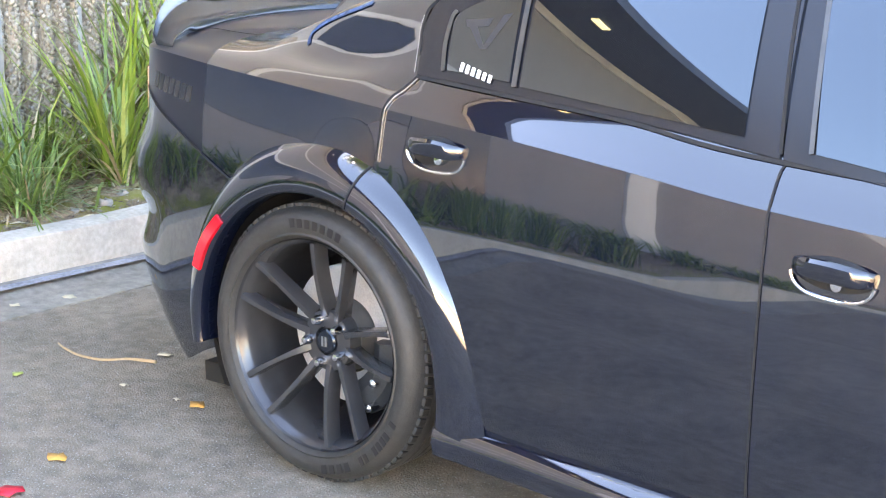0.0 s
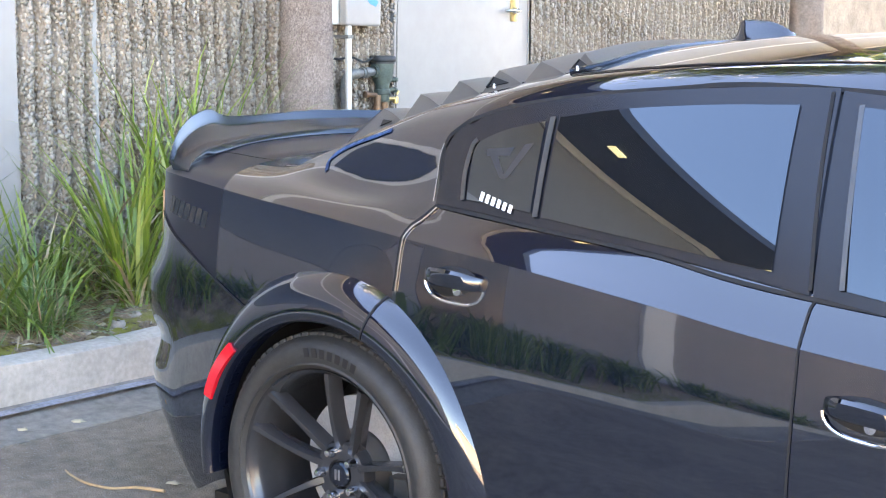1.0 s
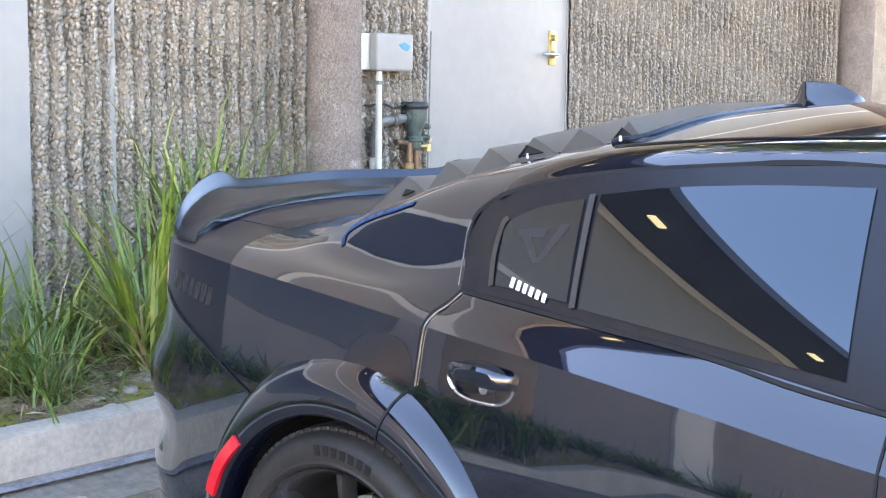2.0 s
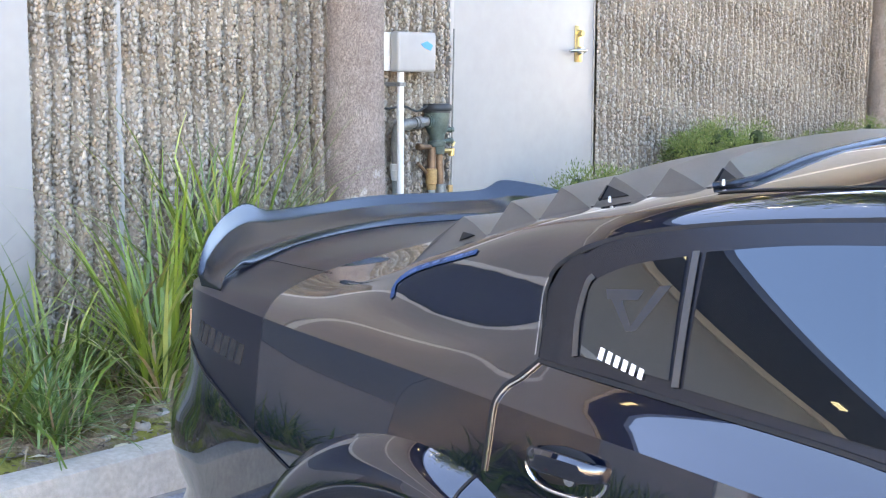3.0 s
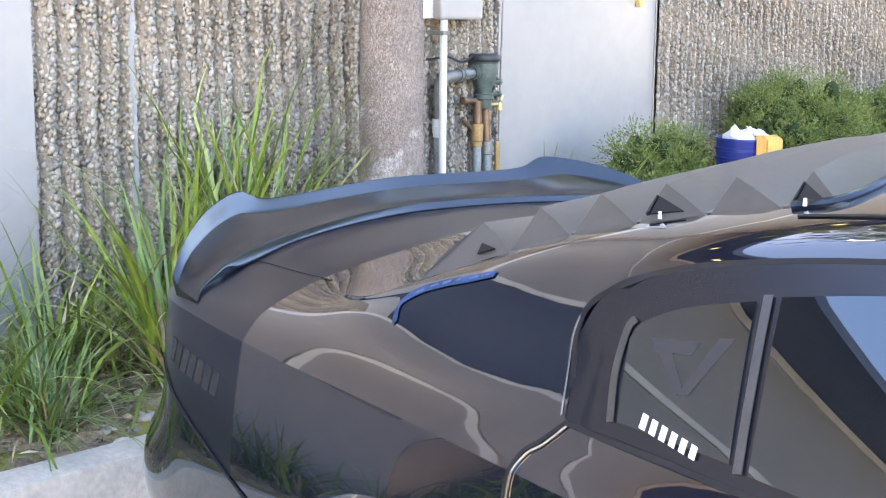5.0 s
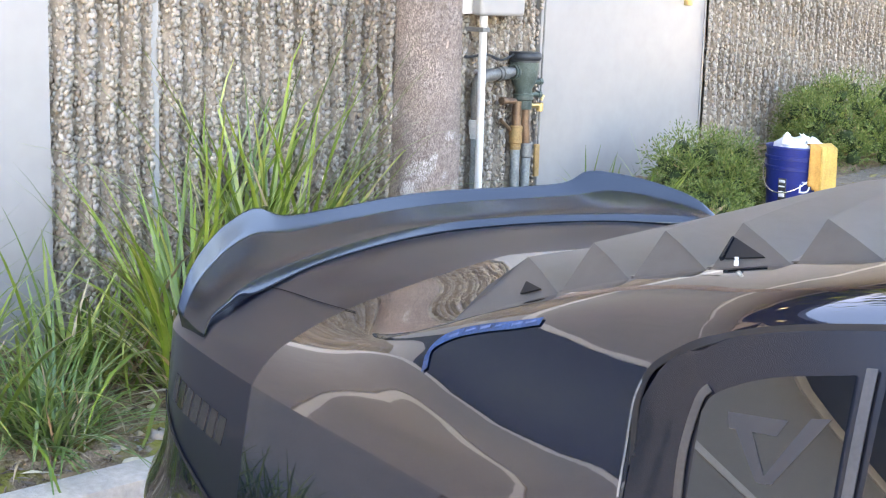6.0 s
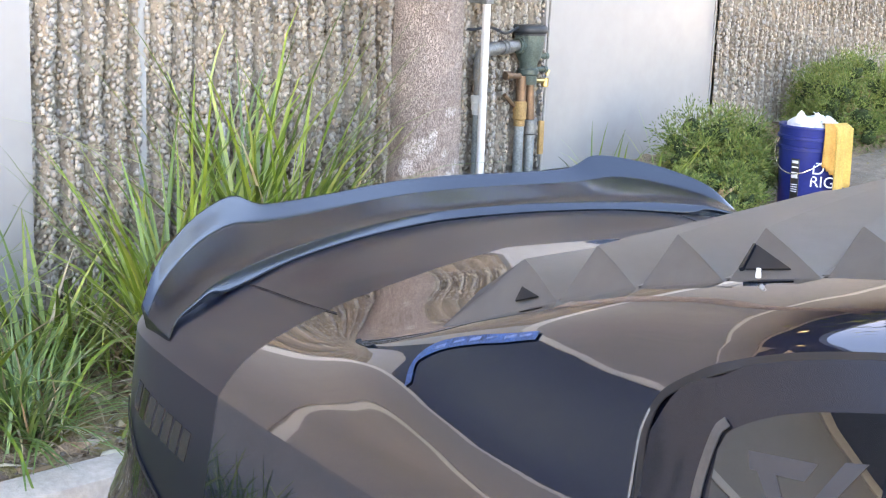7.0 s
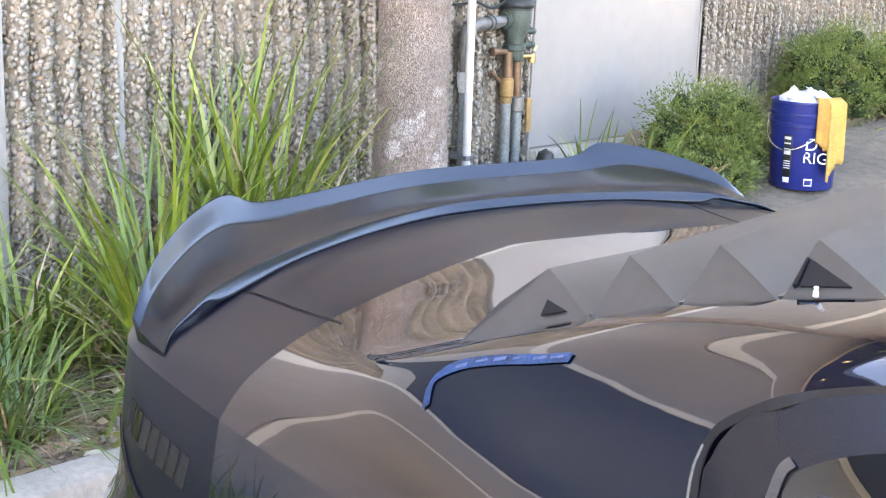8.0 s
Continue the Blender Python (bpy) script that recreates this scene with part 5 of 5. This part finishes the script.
# ---- juniper shrubs ----
def shrub(x, y, rx, ry, h, n, label):
    t = thing("juniper_shrub", label, "shrub", "juniper shrubs")
    z0 = float(bed_z(x, y))
    t.location = (x, y, z0)
    V, F, core = [], [], []
    for _ in range(n):
        a, e = rng.uniform(0, 6.283), rng.uniform(0.0, 1.0)
        q = math.sqrt(max(0.0, 1 - (0.96 * e) ** 2))
        r = rng.uniform(0.62, 0.98)
        m = np.array([rx * r * q * math.cos(a), ry * r * q * math.sin(a), h * (0.08 + 0.80 * e * r)])
        size = rng.uniform(0.055, 0.10) * (0.7 + h)
        axis = m / (np.array([rx, ry, h]) + 1e-6) + (0, 0, 0.5)
        axis /= np.linalg.norm(axis)
        # a near-black green core in each tuft paints the shade inside the shrub
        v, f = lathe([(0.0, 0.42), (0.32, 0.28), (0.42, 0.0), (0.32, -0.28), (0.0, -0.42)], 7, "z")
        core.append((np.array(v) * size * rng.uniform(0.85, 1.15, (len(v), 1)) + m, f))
        for _ in range(58):
            d = axis * 0.6 + rng.normal(0, 0.62, 3)
            d /= np.linalg.norm(d)
            for g in (0.55, 0.72, 0.88, 1.0, 1.1, 1.22):
                o = d + rng.normal(0, 0.42, 3)
                o /= np.linalg.norm(o)
                w = np.cross(o, rng.normal(0, 1, 3))
                w /= np.linalg.norm(w) + 1e-6
                b, l, k = m + d * size * g * rng.uniform(0.85, 1.1), rng.uniform(0.012, 0.026), len(V)
                V += [b, b + o * l * 0.5 - w * 0.0028, b + o * l, b + o * l * 0.5 + w * 0.0028]
                F.append((k, k + 1, k + 2, k + 3))
    tagged(part("shade_core", joined(*core), JUNIPER_SHADE, t, smooth=False), kind="stuff")
    tagged(part("foliage", (V, F), JUNIPER, t, smooth=False), kind="stuff")
    stems = []
    for a in np.linspace(0, 6.0, 9):
        e = np.array([rx * 0.6 * math.cos(a), ry * 0.6 * math.sin(a), h * 0.62])
        stems.append(tube(cr([(0, 0, -0.03), e * 0.5 + (0, 0, 0.03), e], 3), np.linspace(0.016, 0.004, 7), 6))
    part("stem", joined(*stems), TWIG, t)
    return t


shrub(-2.50, 2.38, 0.10, 0.12, 0.26, 14, "small green juniper shrub by the door sill")
shrub(-2.50, 3.36, 0.26, 0.34, 0.41, 62, "feathery green juniper shrub before the wall")
shrub(-2.30, 3.02, 0.20, 0.26, 0.27, 34, "low feathery juniper shrub with pale tips")
shrub(-2.64, 4.98, 0.34, 0.56, 0.46, 110, "tall dense green juniper shrub behind the bucket")
shrub(-2.58, 6.00, 0.36, 0.48, 0.33, 70, "broad dense green juniper shrub against the wall")
shrub(-2.55, 6.85, 0.38, 0.50, 0.44, 70, "dense green juniper shrub by the far tree")

# ---- electrical box with conduit ----
ebox = thing("electrical_box", "white plastic electrical box with a blue sticker on the wall", "box")
part("body", block(WALL_X + 0.02, WALL_X + 0.105, 2.21, 2.545, 1.535, 1.722, 0.008), PVC, ebox)
part("lid", block(WALL_X + 0.107, WALL_X + 0.165, 2.265, 2.548, 1.530, 1.726, 0.016, 3), WHITE, ebox)
part("sticker", prism([(2.43, 1.668), (2.475, 1.682), (2.52, 1.662), (2.50, 1.635), (2.455, 1.648)], WALL_X + 0.165, WALL_X + 0.167), BLUE_STICKER, ebox, "blue sticker", smooth=False)
part("conduit", tube([(WALL_X + 0.135, 2.312, 1.54), (WALL_X + 0.135, 2.312, 0.50)], 0.017, 16), PVC, ebox, "white painted conduit")
for z in (0.72, 1.46):
    part("strap", block(WALL_X + 0.03, WALL_X + 0.154, 2.290, 2.334, z, z + 0.02, 0.003), GALV, ebox)

# ---- backflow valve with its pipes ----
valve = thing("backflow_valve", "weathered green bronze valve on grey pipes", "valve")
VX = WALL_X + 0.15
valve.location = (-0.065, 0.070, 0)


def ring_at(y, z, r, h, axis="z", n=18, x=VX):
    return lathe([(r * 0.8, -h), (r, -h * 0.85), (r, h * 0.85), (r * 0.8, h)], n, axis, (x, y, z))


part("riser", tube([(VX, 2.27, 0.46), (VX, 2.27, 1.03)], 0.022, 16), PIPE_BLUE, valve, "blue-grey painted riser")
part("riser_sleeve", tube([(VX, 2.27, 1.06), (VX, 2.27, 1.18)], 0.024, 16), GALV, valve, "grey plastic pipe sleeve")
part("riser_coupling", joined(ring_at(2.27, 1.062, 0.034, 0.016, n=8), ring_at(2.27, 1.030, 0.031, 0.018), ring_at(2.27, 1.004, 0.027, 0.010)), PVC, valve, "off-white threaded coupling")
part("elbow", tube(cr([(VX, 2.27, 1.14), (VX, 2.271, 1.205), (VX, 2.285, 1.248), (VX, 2.32, 1.268), (VX, 2.37, 1.271)], 4), [0.030, 0.030, 0.029, 0.029] + [0.029] * 13, 16), GALV, valve, "grey plastic elbow")
part("inlet", tube([(VX, 2.36, 1.271), (VX, 2.50, 1.282)], 0.024, 14), GALV, valve)
part("union", joined(ring_at(2.405, 1.274, 0.030, 0.008, "y"), ring_at(2.440, 1.277, 0.031, 0.020, "y", 8)), GALV, valve)
part("inlet_thread", joined(*[ring_at(2.498 + 0.011 * k, 1.282, 0.034 + 0.003 * (k % 2), 0.006, "y") for k in range(4)]), BRONZE, valve, "green corroded thread")
part("valve_body", lathe([(0.0, -0.205), (0.036, -0.205), (0.040, -0.195), (0.040, -0.165), (0.046, -0.160), (0.046, -0.140), (0.038, -0.134), (0.040, -0.110), (0.054, -0.085), (0.062, -0.045), (0.066, 0.0), (0.066, 0.012), (0.0, 0.016)], 28, "z", (VX, 2.575, 1.318)), BRONZE, valve)
part("valve_cap", lathe([(0.0, 0.046), (0.068, 0.045), (0.077, 0.036), (0.079, 0.020), (0.074, 0.010), (0.070, 0.008), (0.070, 0.0), (0.0, 0.0)], 32, "z", (VX, 2.575, 1.325)), BLACKCAP, valve, "black valve cap")
for z, l in ((1.235, 0.085), (1.178, 0.080)):
    part("side_port", joined(tube([(VX, 2.58, z), (VX + 0.02, 2.58 + l, z)], 0.011, 10), ring_at(2.58 + l, z, 0.015, 0.010, "y", 8, VX + 0.02)), BRONZE, valve)
part("test_cock", joined(tube([(VX + 0.01, 2.60, 1.128), (VX + 0.02, 2.665, 1.128)], 0.012, 10), ring_at(2.668, 1.120, 0.017, 0.020, "z", 10, VX + 0.02), tube([(VX + 0.02, 2.675, 1.150), (VX + 0.02, 2.69, 1.172)], 0.008, 8)), BRASS, valve, "brass test cock")
part("lever", joined(tube([(VX, 2.43, 1.155), (VX, 2.52, 1.150)], 0.014, 10), ring_at(2.44, 1.155, 0.019, 0.012, "y", 10)), COPPER, valve, "dark brown valve lever")
part("brace", tube([(VX - 0.01, 2.44, 1.07), (VX - 0.01, 2.505, 1.02)], 0.010, 8), COPPER, valve)
part("brown_pipe", tube([(VX, 2.535, 1.03), (VX, 2.535, 1.15)], 0.022, 14), COPPER, valve, "dark brown pipe")
part("brass_coupling", joined(ring_at(2.533, 1.000, 0.030, 0.042), ring_at(2.533, 0.945, 0.025, 0.014)), CHAMOIS_METAL, valve, "dull yellow-brown brass coupling")
part("drain_pipe", tube([(VX, 2.533, 0.46), (VX, 2.533, 0.80), (VX, 2.533, 0.945)], [0.022, 0.022, 0.021], 14), PIPE_BLUE, valve, "blue-grey weathered drain pipe")
part("down_pipe", tube([(VX, 2.605, 0.46), (VX, 2.605, 0.93)], 0.021, 14), PIPE_BLUE, valve)
part("outlet_pipe", tube([(VX, 2.600, 0.95), (VX, 2.588, 1.11)], 0.022, 14), COPPER, valve, "reddish brown outlet pipe")
part("down_coupling", ring_at(2.603, 0.925, 0.031, 0.034), GALV, valve)
part("cable", tube(cr([(VX - 0.05, 2.20, 1.75), (VX - 0.05, 2.215, 1.40), (VX - 0.04, 2.235, 1.35), (VX - 0.02, 2.34, 1.36), (VX, 2.42, 1.335), (VX, 2.50, 1.36)], 5), 0.006, 6), BLACKCAP, valve, "black cable")
part("thin_rod", tube([(VX + 0.02, 2.685, 1.75), (VX + 0.01, 2.668, 0.52)], 0.005, 8), GALV, valve)
part("tag_handle", block(VX + 0.005, VX + 0.02, 2.652, 2.682, 0.80, 0.95, 0.005), CHAMOIS_METAL, valve, "yellow-brown lever grip")

# ---- dark rock by the pipes ----
stone = thing("rock", "dark rounded rock by the pipe foot", "rock")
part("stone", (lambda d: (np.array(d[0]) * (1, 0.8, 1.2) + (-2.78, 2.60, 0.66), d[1]))(lathe([(0.0, 0.09), (0.035, 0.075), (0.052, 0.03), (0.05, -0.03), (0.0, -0.08)], 16, "z")), BLACKCAP, stone)

# ---- bucket with cloths ----
bx0, by0 = -2.10, 3.52
bz0 = float(bed_z(bx0, by0)) + 0.0
pad = part("pavement", slab(sheet(np.linspace(-2.40, -0.9, 10), np.linspace(2.72, 8.0, 20), lambda x, y: bed_z(np.minimum(x, -1.9) , y) + 0.018), -0.05), ASPHALT)
tagged(pad, "dark grey asphalt landing beside the shrubs", "pavement", kind="structure")
bucket = thing("bucket", "blue plastic bucket full of suds beside the shrubs", "bucket")
bucket.location = (bx0, by0, bz0 + 0.02)
part("shell", lathe([(0.0, 0.0), (0.128, 0.0), (0.133, 0.008), (0.146, 0.27), (0.153, 0.272), (0.153, 0.285), (0.147, 0.288), (0.149, 0.315), (0.156, 0.317), (0.156, 0.330), (0.149, 0.333), (0.151, 0.365), (0.156, 0.368), (0.154, 0.376), (0.145, 0.372), (0.138, 0.30), (0.0, 0.29)], 48, "z"), BUCKET, bucket, "royal blue ribbed pail")
wire = [(0.156 * math.cos(a) * 1.02, 0.156 * math.sin(a) * 1.02, 0.30 - 0.13 * math.sin((a + 2.9) / 2.6 * math.pi)) for a in np.linspace(-2.9, -0.3, 20)]
part("wire_handle", tube(wire, 0.003, 6), STEEL, bucket)


def wrapped(name, a0, a1, z0, z1, material, label, jag=0.0):
    lift = 0.0 if name in ("label_strip", "shop_mark") else 0.0015
    G = np.array([[((0.1345 + lift + 0.05 * z) * math.cos(a), (0.1345 + lift + 0.05 * z) * math.sin(a), z + jag * math.sin(9 * a)) for z in np.linspace(z0, z1, 5)] for a in np.linspace(a0, a1, 7)])
    return part(name, slab(G, -0.001), material, bucket, label, angle=0)


CA = math.atan2(-1.94 - by0, 0.95 - bx0)
wrapped("label_strip", CA - 0.62, CA - 0.34, 0.055, 0.235, GREY_DECAL, "printed label strip")
for k, (z, h) in enumerate(((0.215, 0.012), (0.195, 0.006), (0.150, 0.026), (0.120, 0.004), (0.110, 0.004), (0.100, 0.004), (0.090, 0.004), (0.030, 0.022))):
    wrapped("label_bar", CA - 0.59, CA - 0.38, z, z + h, WHITE_DECAL, "white printed bar")


def word(text, size, a, z):
    cu = bpy.data.curves.new("lettering", "FONT")
    cu.body, cu.size, cu.extrude, cu.align_x = text, size, 0.0008, "LEFT"
    r = 0.131 + 0.05 * z + 0.002
    ob = new("lettering", cu)
    ob.data.materials.append(WHITE_DECAL)
    ob.parent = bucket
    ob.matrix_world = Matrix.Translation((bx0 + r * math.cos(a), by0 + r * math.sin(a), bz0 + 0.02 + z)) @ Matrix.Rotation(a + math.pi / 2, 4, "Z") @ Matrix.Rotation(math.pi / 2, 4, "X")
    return ob


bpy.context.view_layer.update()
word("D", 0.075, CA + 0.02, 0.175)
word("RIG", 0.068, CA - 0.02, 0.120)
wrapped("shop_mark", CA + 0.08, CA + 0.34, 0.020, 0.052, WHITE_DECAL, "white outlined mark")
wrapped("shop_mark_fill", CA + 0.11, CA + 0.31, 0.026, 0.046, BUCKET, "")
suds = []
for a, r, z, s in ((0.4, 0.05, 0.36, 0.07), (1.8, 0.06, 0.355, 0.06), (3.2, 0.07, 0.37, 0.06), (4.6, 0.06, 0.35, 0.07), (5.6, 0.09, 0.36, 0.05), (0, 0, 0.36, 0.08)):
    v, f = lathe([(0.0, s * 0.7), (s * 0.5, s * 0.55), (s * 0.95, s * 0.1), (s, -s * 0.4), (0.0, -s * 0.6)], 14, "z", (r * math.cos(a), r * math.sin(a), z))
    suds.append((v + 0.006 * rng.standard_normal(v.shape), f))
cloth = part("wash_cloth", joined(*suds), FOAM, None, angle=0)
cloth.location = bucket.location
tagged(cloth, "crumpled white wash cloth heaped in the bucket", "cloth")
part("cloth_tip", (lathe([(0.0, 0.440), (0.016, 0.425), (0.030, 0.385), (0.0, 0.36)], 10, "z", (-0.02, -0.09, 0.0))), FOAM, cloth)


def drape(name, a0, a1, drop, rad, material, label):
    G = []
    for i, a in enumerate(np.linspace(a0, a1, 14)):
        fold = 0.010 * math.sin(9 * a) + 0.006 * math.sin(23 * a)
        row = [(0.10 * math.cos(a), 0.10 * math.sin(a), 0.385), (0.145 * math.cos(a), 0.145 * math.sin(a), 0.392)]
        for z in np.linspace(0.372, 0.372 - drop * (0.78 + 0.26 * (i / 13 if drop < 0.25 else 1 - i / 13) + 0.03 * math.sin(1.7 * i)), 10):
            r = rad + fold * (0.4 + (0.38 - z) * 2.2)
            row.append((r * math.cos(a), r * math.sin(a), z))
        G.append(row)
    ob = part(name, slab(np.array(G), -0.006), material, None, angle=0)
    ob.location = bucket.location
    tagged(ob, label, "cloth")


drape("chamois_cloth", CA + 0.28, CA + 0.62, 0.20, 0.163, CHAMOIS, "tan chamois cloth hanging over the bucket rim")
drape("towel", CA + 0.56, CA + 1.15, 0.31, 0.168, TOWEL, "yellow towel hanging over the bucket rim")

# ---- red scrap beside the bucket ----
scrap = part("plastic_scrap", block(-2.345, -2.30, 3.40, 3.46, 0.0, 0.05, 0.012, 3), PETAL)
scrap.location.z = float(bed_z(-2.32, 3.43)) + 0.018
tagged(scrap, "small bright red plastic scrap beside the blue bucket", "scrap")

# ---- litter ----
def chips(name, n, f, size, material, label, category):
    V, F = [], []
    for _ in range(n):
        x, y, z = f()
        a, l, w = rng.uniform(0, 6.283), size * rng.uniform(0.4, 1.5), size * rng.uniform(0.2, 0.6)
        d, s, up = np.array([math.cos(a), math.sin(a), rng.normal(0, 0.25)]), np.array([-math.sin(a), math.cos(a), rng.normal(0, 0.25)]), np.array([0, 0, size * 0.25])
        p, k = np.array([x, y, z + size * 0.12]), len(V)
        V += [p - d * l - s * w, p + d * l - s * w * 0.6, p + d * l * 0.8 + s * w, p - d * l * 0.9 + s * w * 0.7, p + up]
        F += [(k, k + 1, k + 4), (k + 1, k + 2, k + 4), (k + 2, k + 3, k + 4), (k + 3, k, k + 4), (k + 3, k + 2, k + 1, k)]
    return tagged(part(name, (V, F), material, smooth=False), label, category, kind="stuff")


def in_bed():
    x, y = rng.uniform(-3.05, KERB_X - 0.17), rng.uniform(-1.5, 3.2)
    return x, y, float(bed_z(x, y))


chips("mulch", 5200, in_bed, 0.016, CHIPS, "scattered brown mulch chips and bark on the soil", "mulch")
chips("leaf_litter", 420, in_bed, 0.030, DRY, "fallen dry leaves on the soil", "leaves")


def on_lot():
    x, y = rng.uniform(-1.9, 1.6), rng.uniform(-2.2, 0.2)
    return x, y, float(ground_z(x, y))


chips("grit", 700, on_lot, 0.0035, CHIPS, "small grit and crumbs on the asphalt", "grit")


def fallen(x, y, r, turn, material, label):
    n = 9
    V = [(0, 0, 0.010)] + [(r * (1.25 if k % 2 else 0.8) * math.cos(6.283 * k / n + turn) * 1.3, r * (1.2 if k % 3 else 0.7) * math.sin(6.283 * k / n + turn), 0.003 + 0.006 * rng.uniform()) for k in range(n)]
    ob = part("fallen_leaf", (V, [(0, 1 + k, 1 + (k + 1) % n) for k in range(n)]), material, angle=0)
    md = ob.modifiers.new("thickness", "SOLIDIFY")
    md.thickness = 0.0012
    ob.location = (x, y, float(ground_z(x, y)) + 0.002)
    return tagged(ob, label, "leaf", "fallen leaves")


for x, y, r, m_, l in ((-1.0, -0.60, 0.020, DRY, "dry yellowish fallen leaf on the asphalt"), (-0.59, -0.83, 0.022, CHAMOIS, "orange-brown fallen leaf on the asphalt"), (-0.565, -1.335, 0.024, CHAMOIS, "orange-brown fallen leaf on the asphalt"),
                        (-0.48, -1.54, 0.028, PETAL, "bright red petal on the asphalt"), (-0.87, -0.87, 0.012, DRY, "small pale leaf scrap on the asphalt"), (-0.67, -0.84, 0.009, DRY, "small pale leaf scrap on the asphalt"),
                        (-1.17, -1.03, 0.014, LEAF, "small green leaf on the asphalt"), (-0.62, -0.62, 0.018, CHAMOIS, "orange-brown fallen leaf beside the tyre"), (-1.72, -0.42, 0.020, DRY, "dry leaf in the gutter"), (-1.80, -0.85, 0.022, CHAMOIS, "brown leaf in the gutter"), (-1.76, -0.62, 0.015, DRY, "dry leaf in the gutter")):
    fallen(x, y, r, x * 9, m_, l)
tw = cr([(-1.33, -0.76), (-1.27, -0.78), (-1.18, -0.80), (-1.10, -0.765), (-1.05, -0.70), (-0.955, -0.675)], 5)
twig = part("twig", tube([(a, b, float(ground_z(a, b)) + 0.006 + 0.004 * math.sin(25 * a)) for a, b in tw], np.linspace(0.003, 0.0055, len(tw)), 7), TWIG)
tagged(twig, "thin curved dry twig on the asphalt", "twig")
for x, y, s in ((-2.22, 0.15, 0.035), (-2.08, -0.2, 0.02), (-2.2, -0.02, 0.02), (-2.3, 0.3, 0.03)):
    v, f = lathe([(0.0, s * 0.5), (s * 0.7, s * 0.35), (s, 0.0), (s * 0.7, -s * 0.3), (0.0, -s * 0.4)], 9, "z")
    r_ = part("stone", (v + 0.15 * s * rng.standard_normal(v.shape), f), PEBBLE, angle=0)
    r_.location = (x, y, float(bed_z(x, y)) + s * 0.25)
    tagged(r_, "small pale stone lying on the soil", "stone", "bed stones")
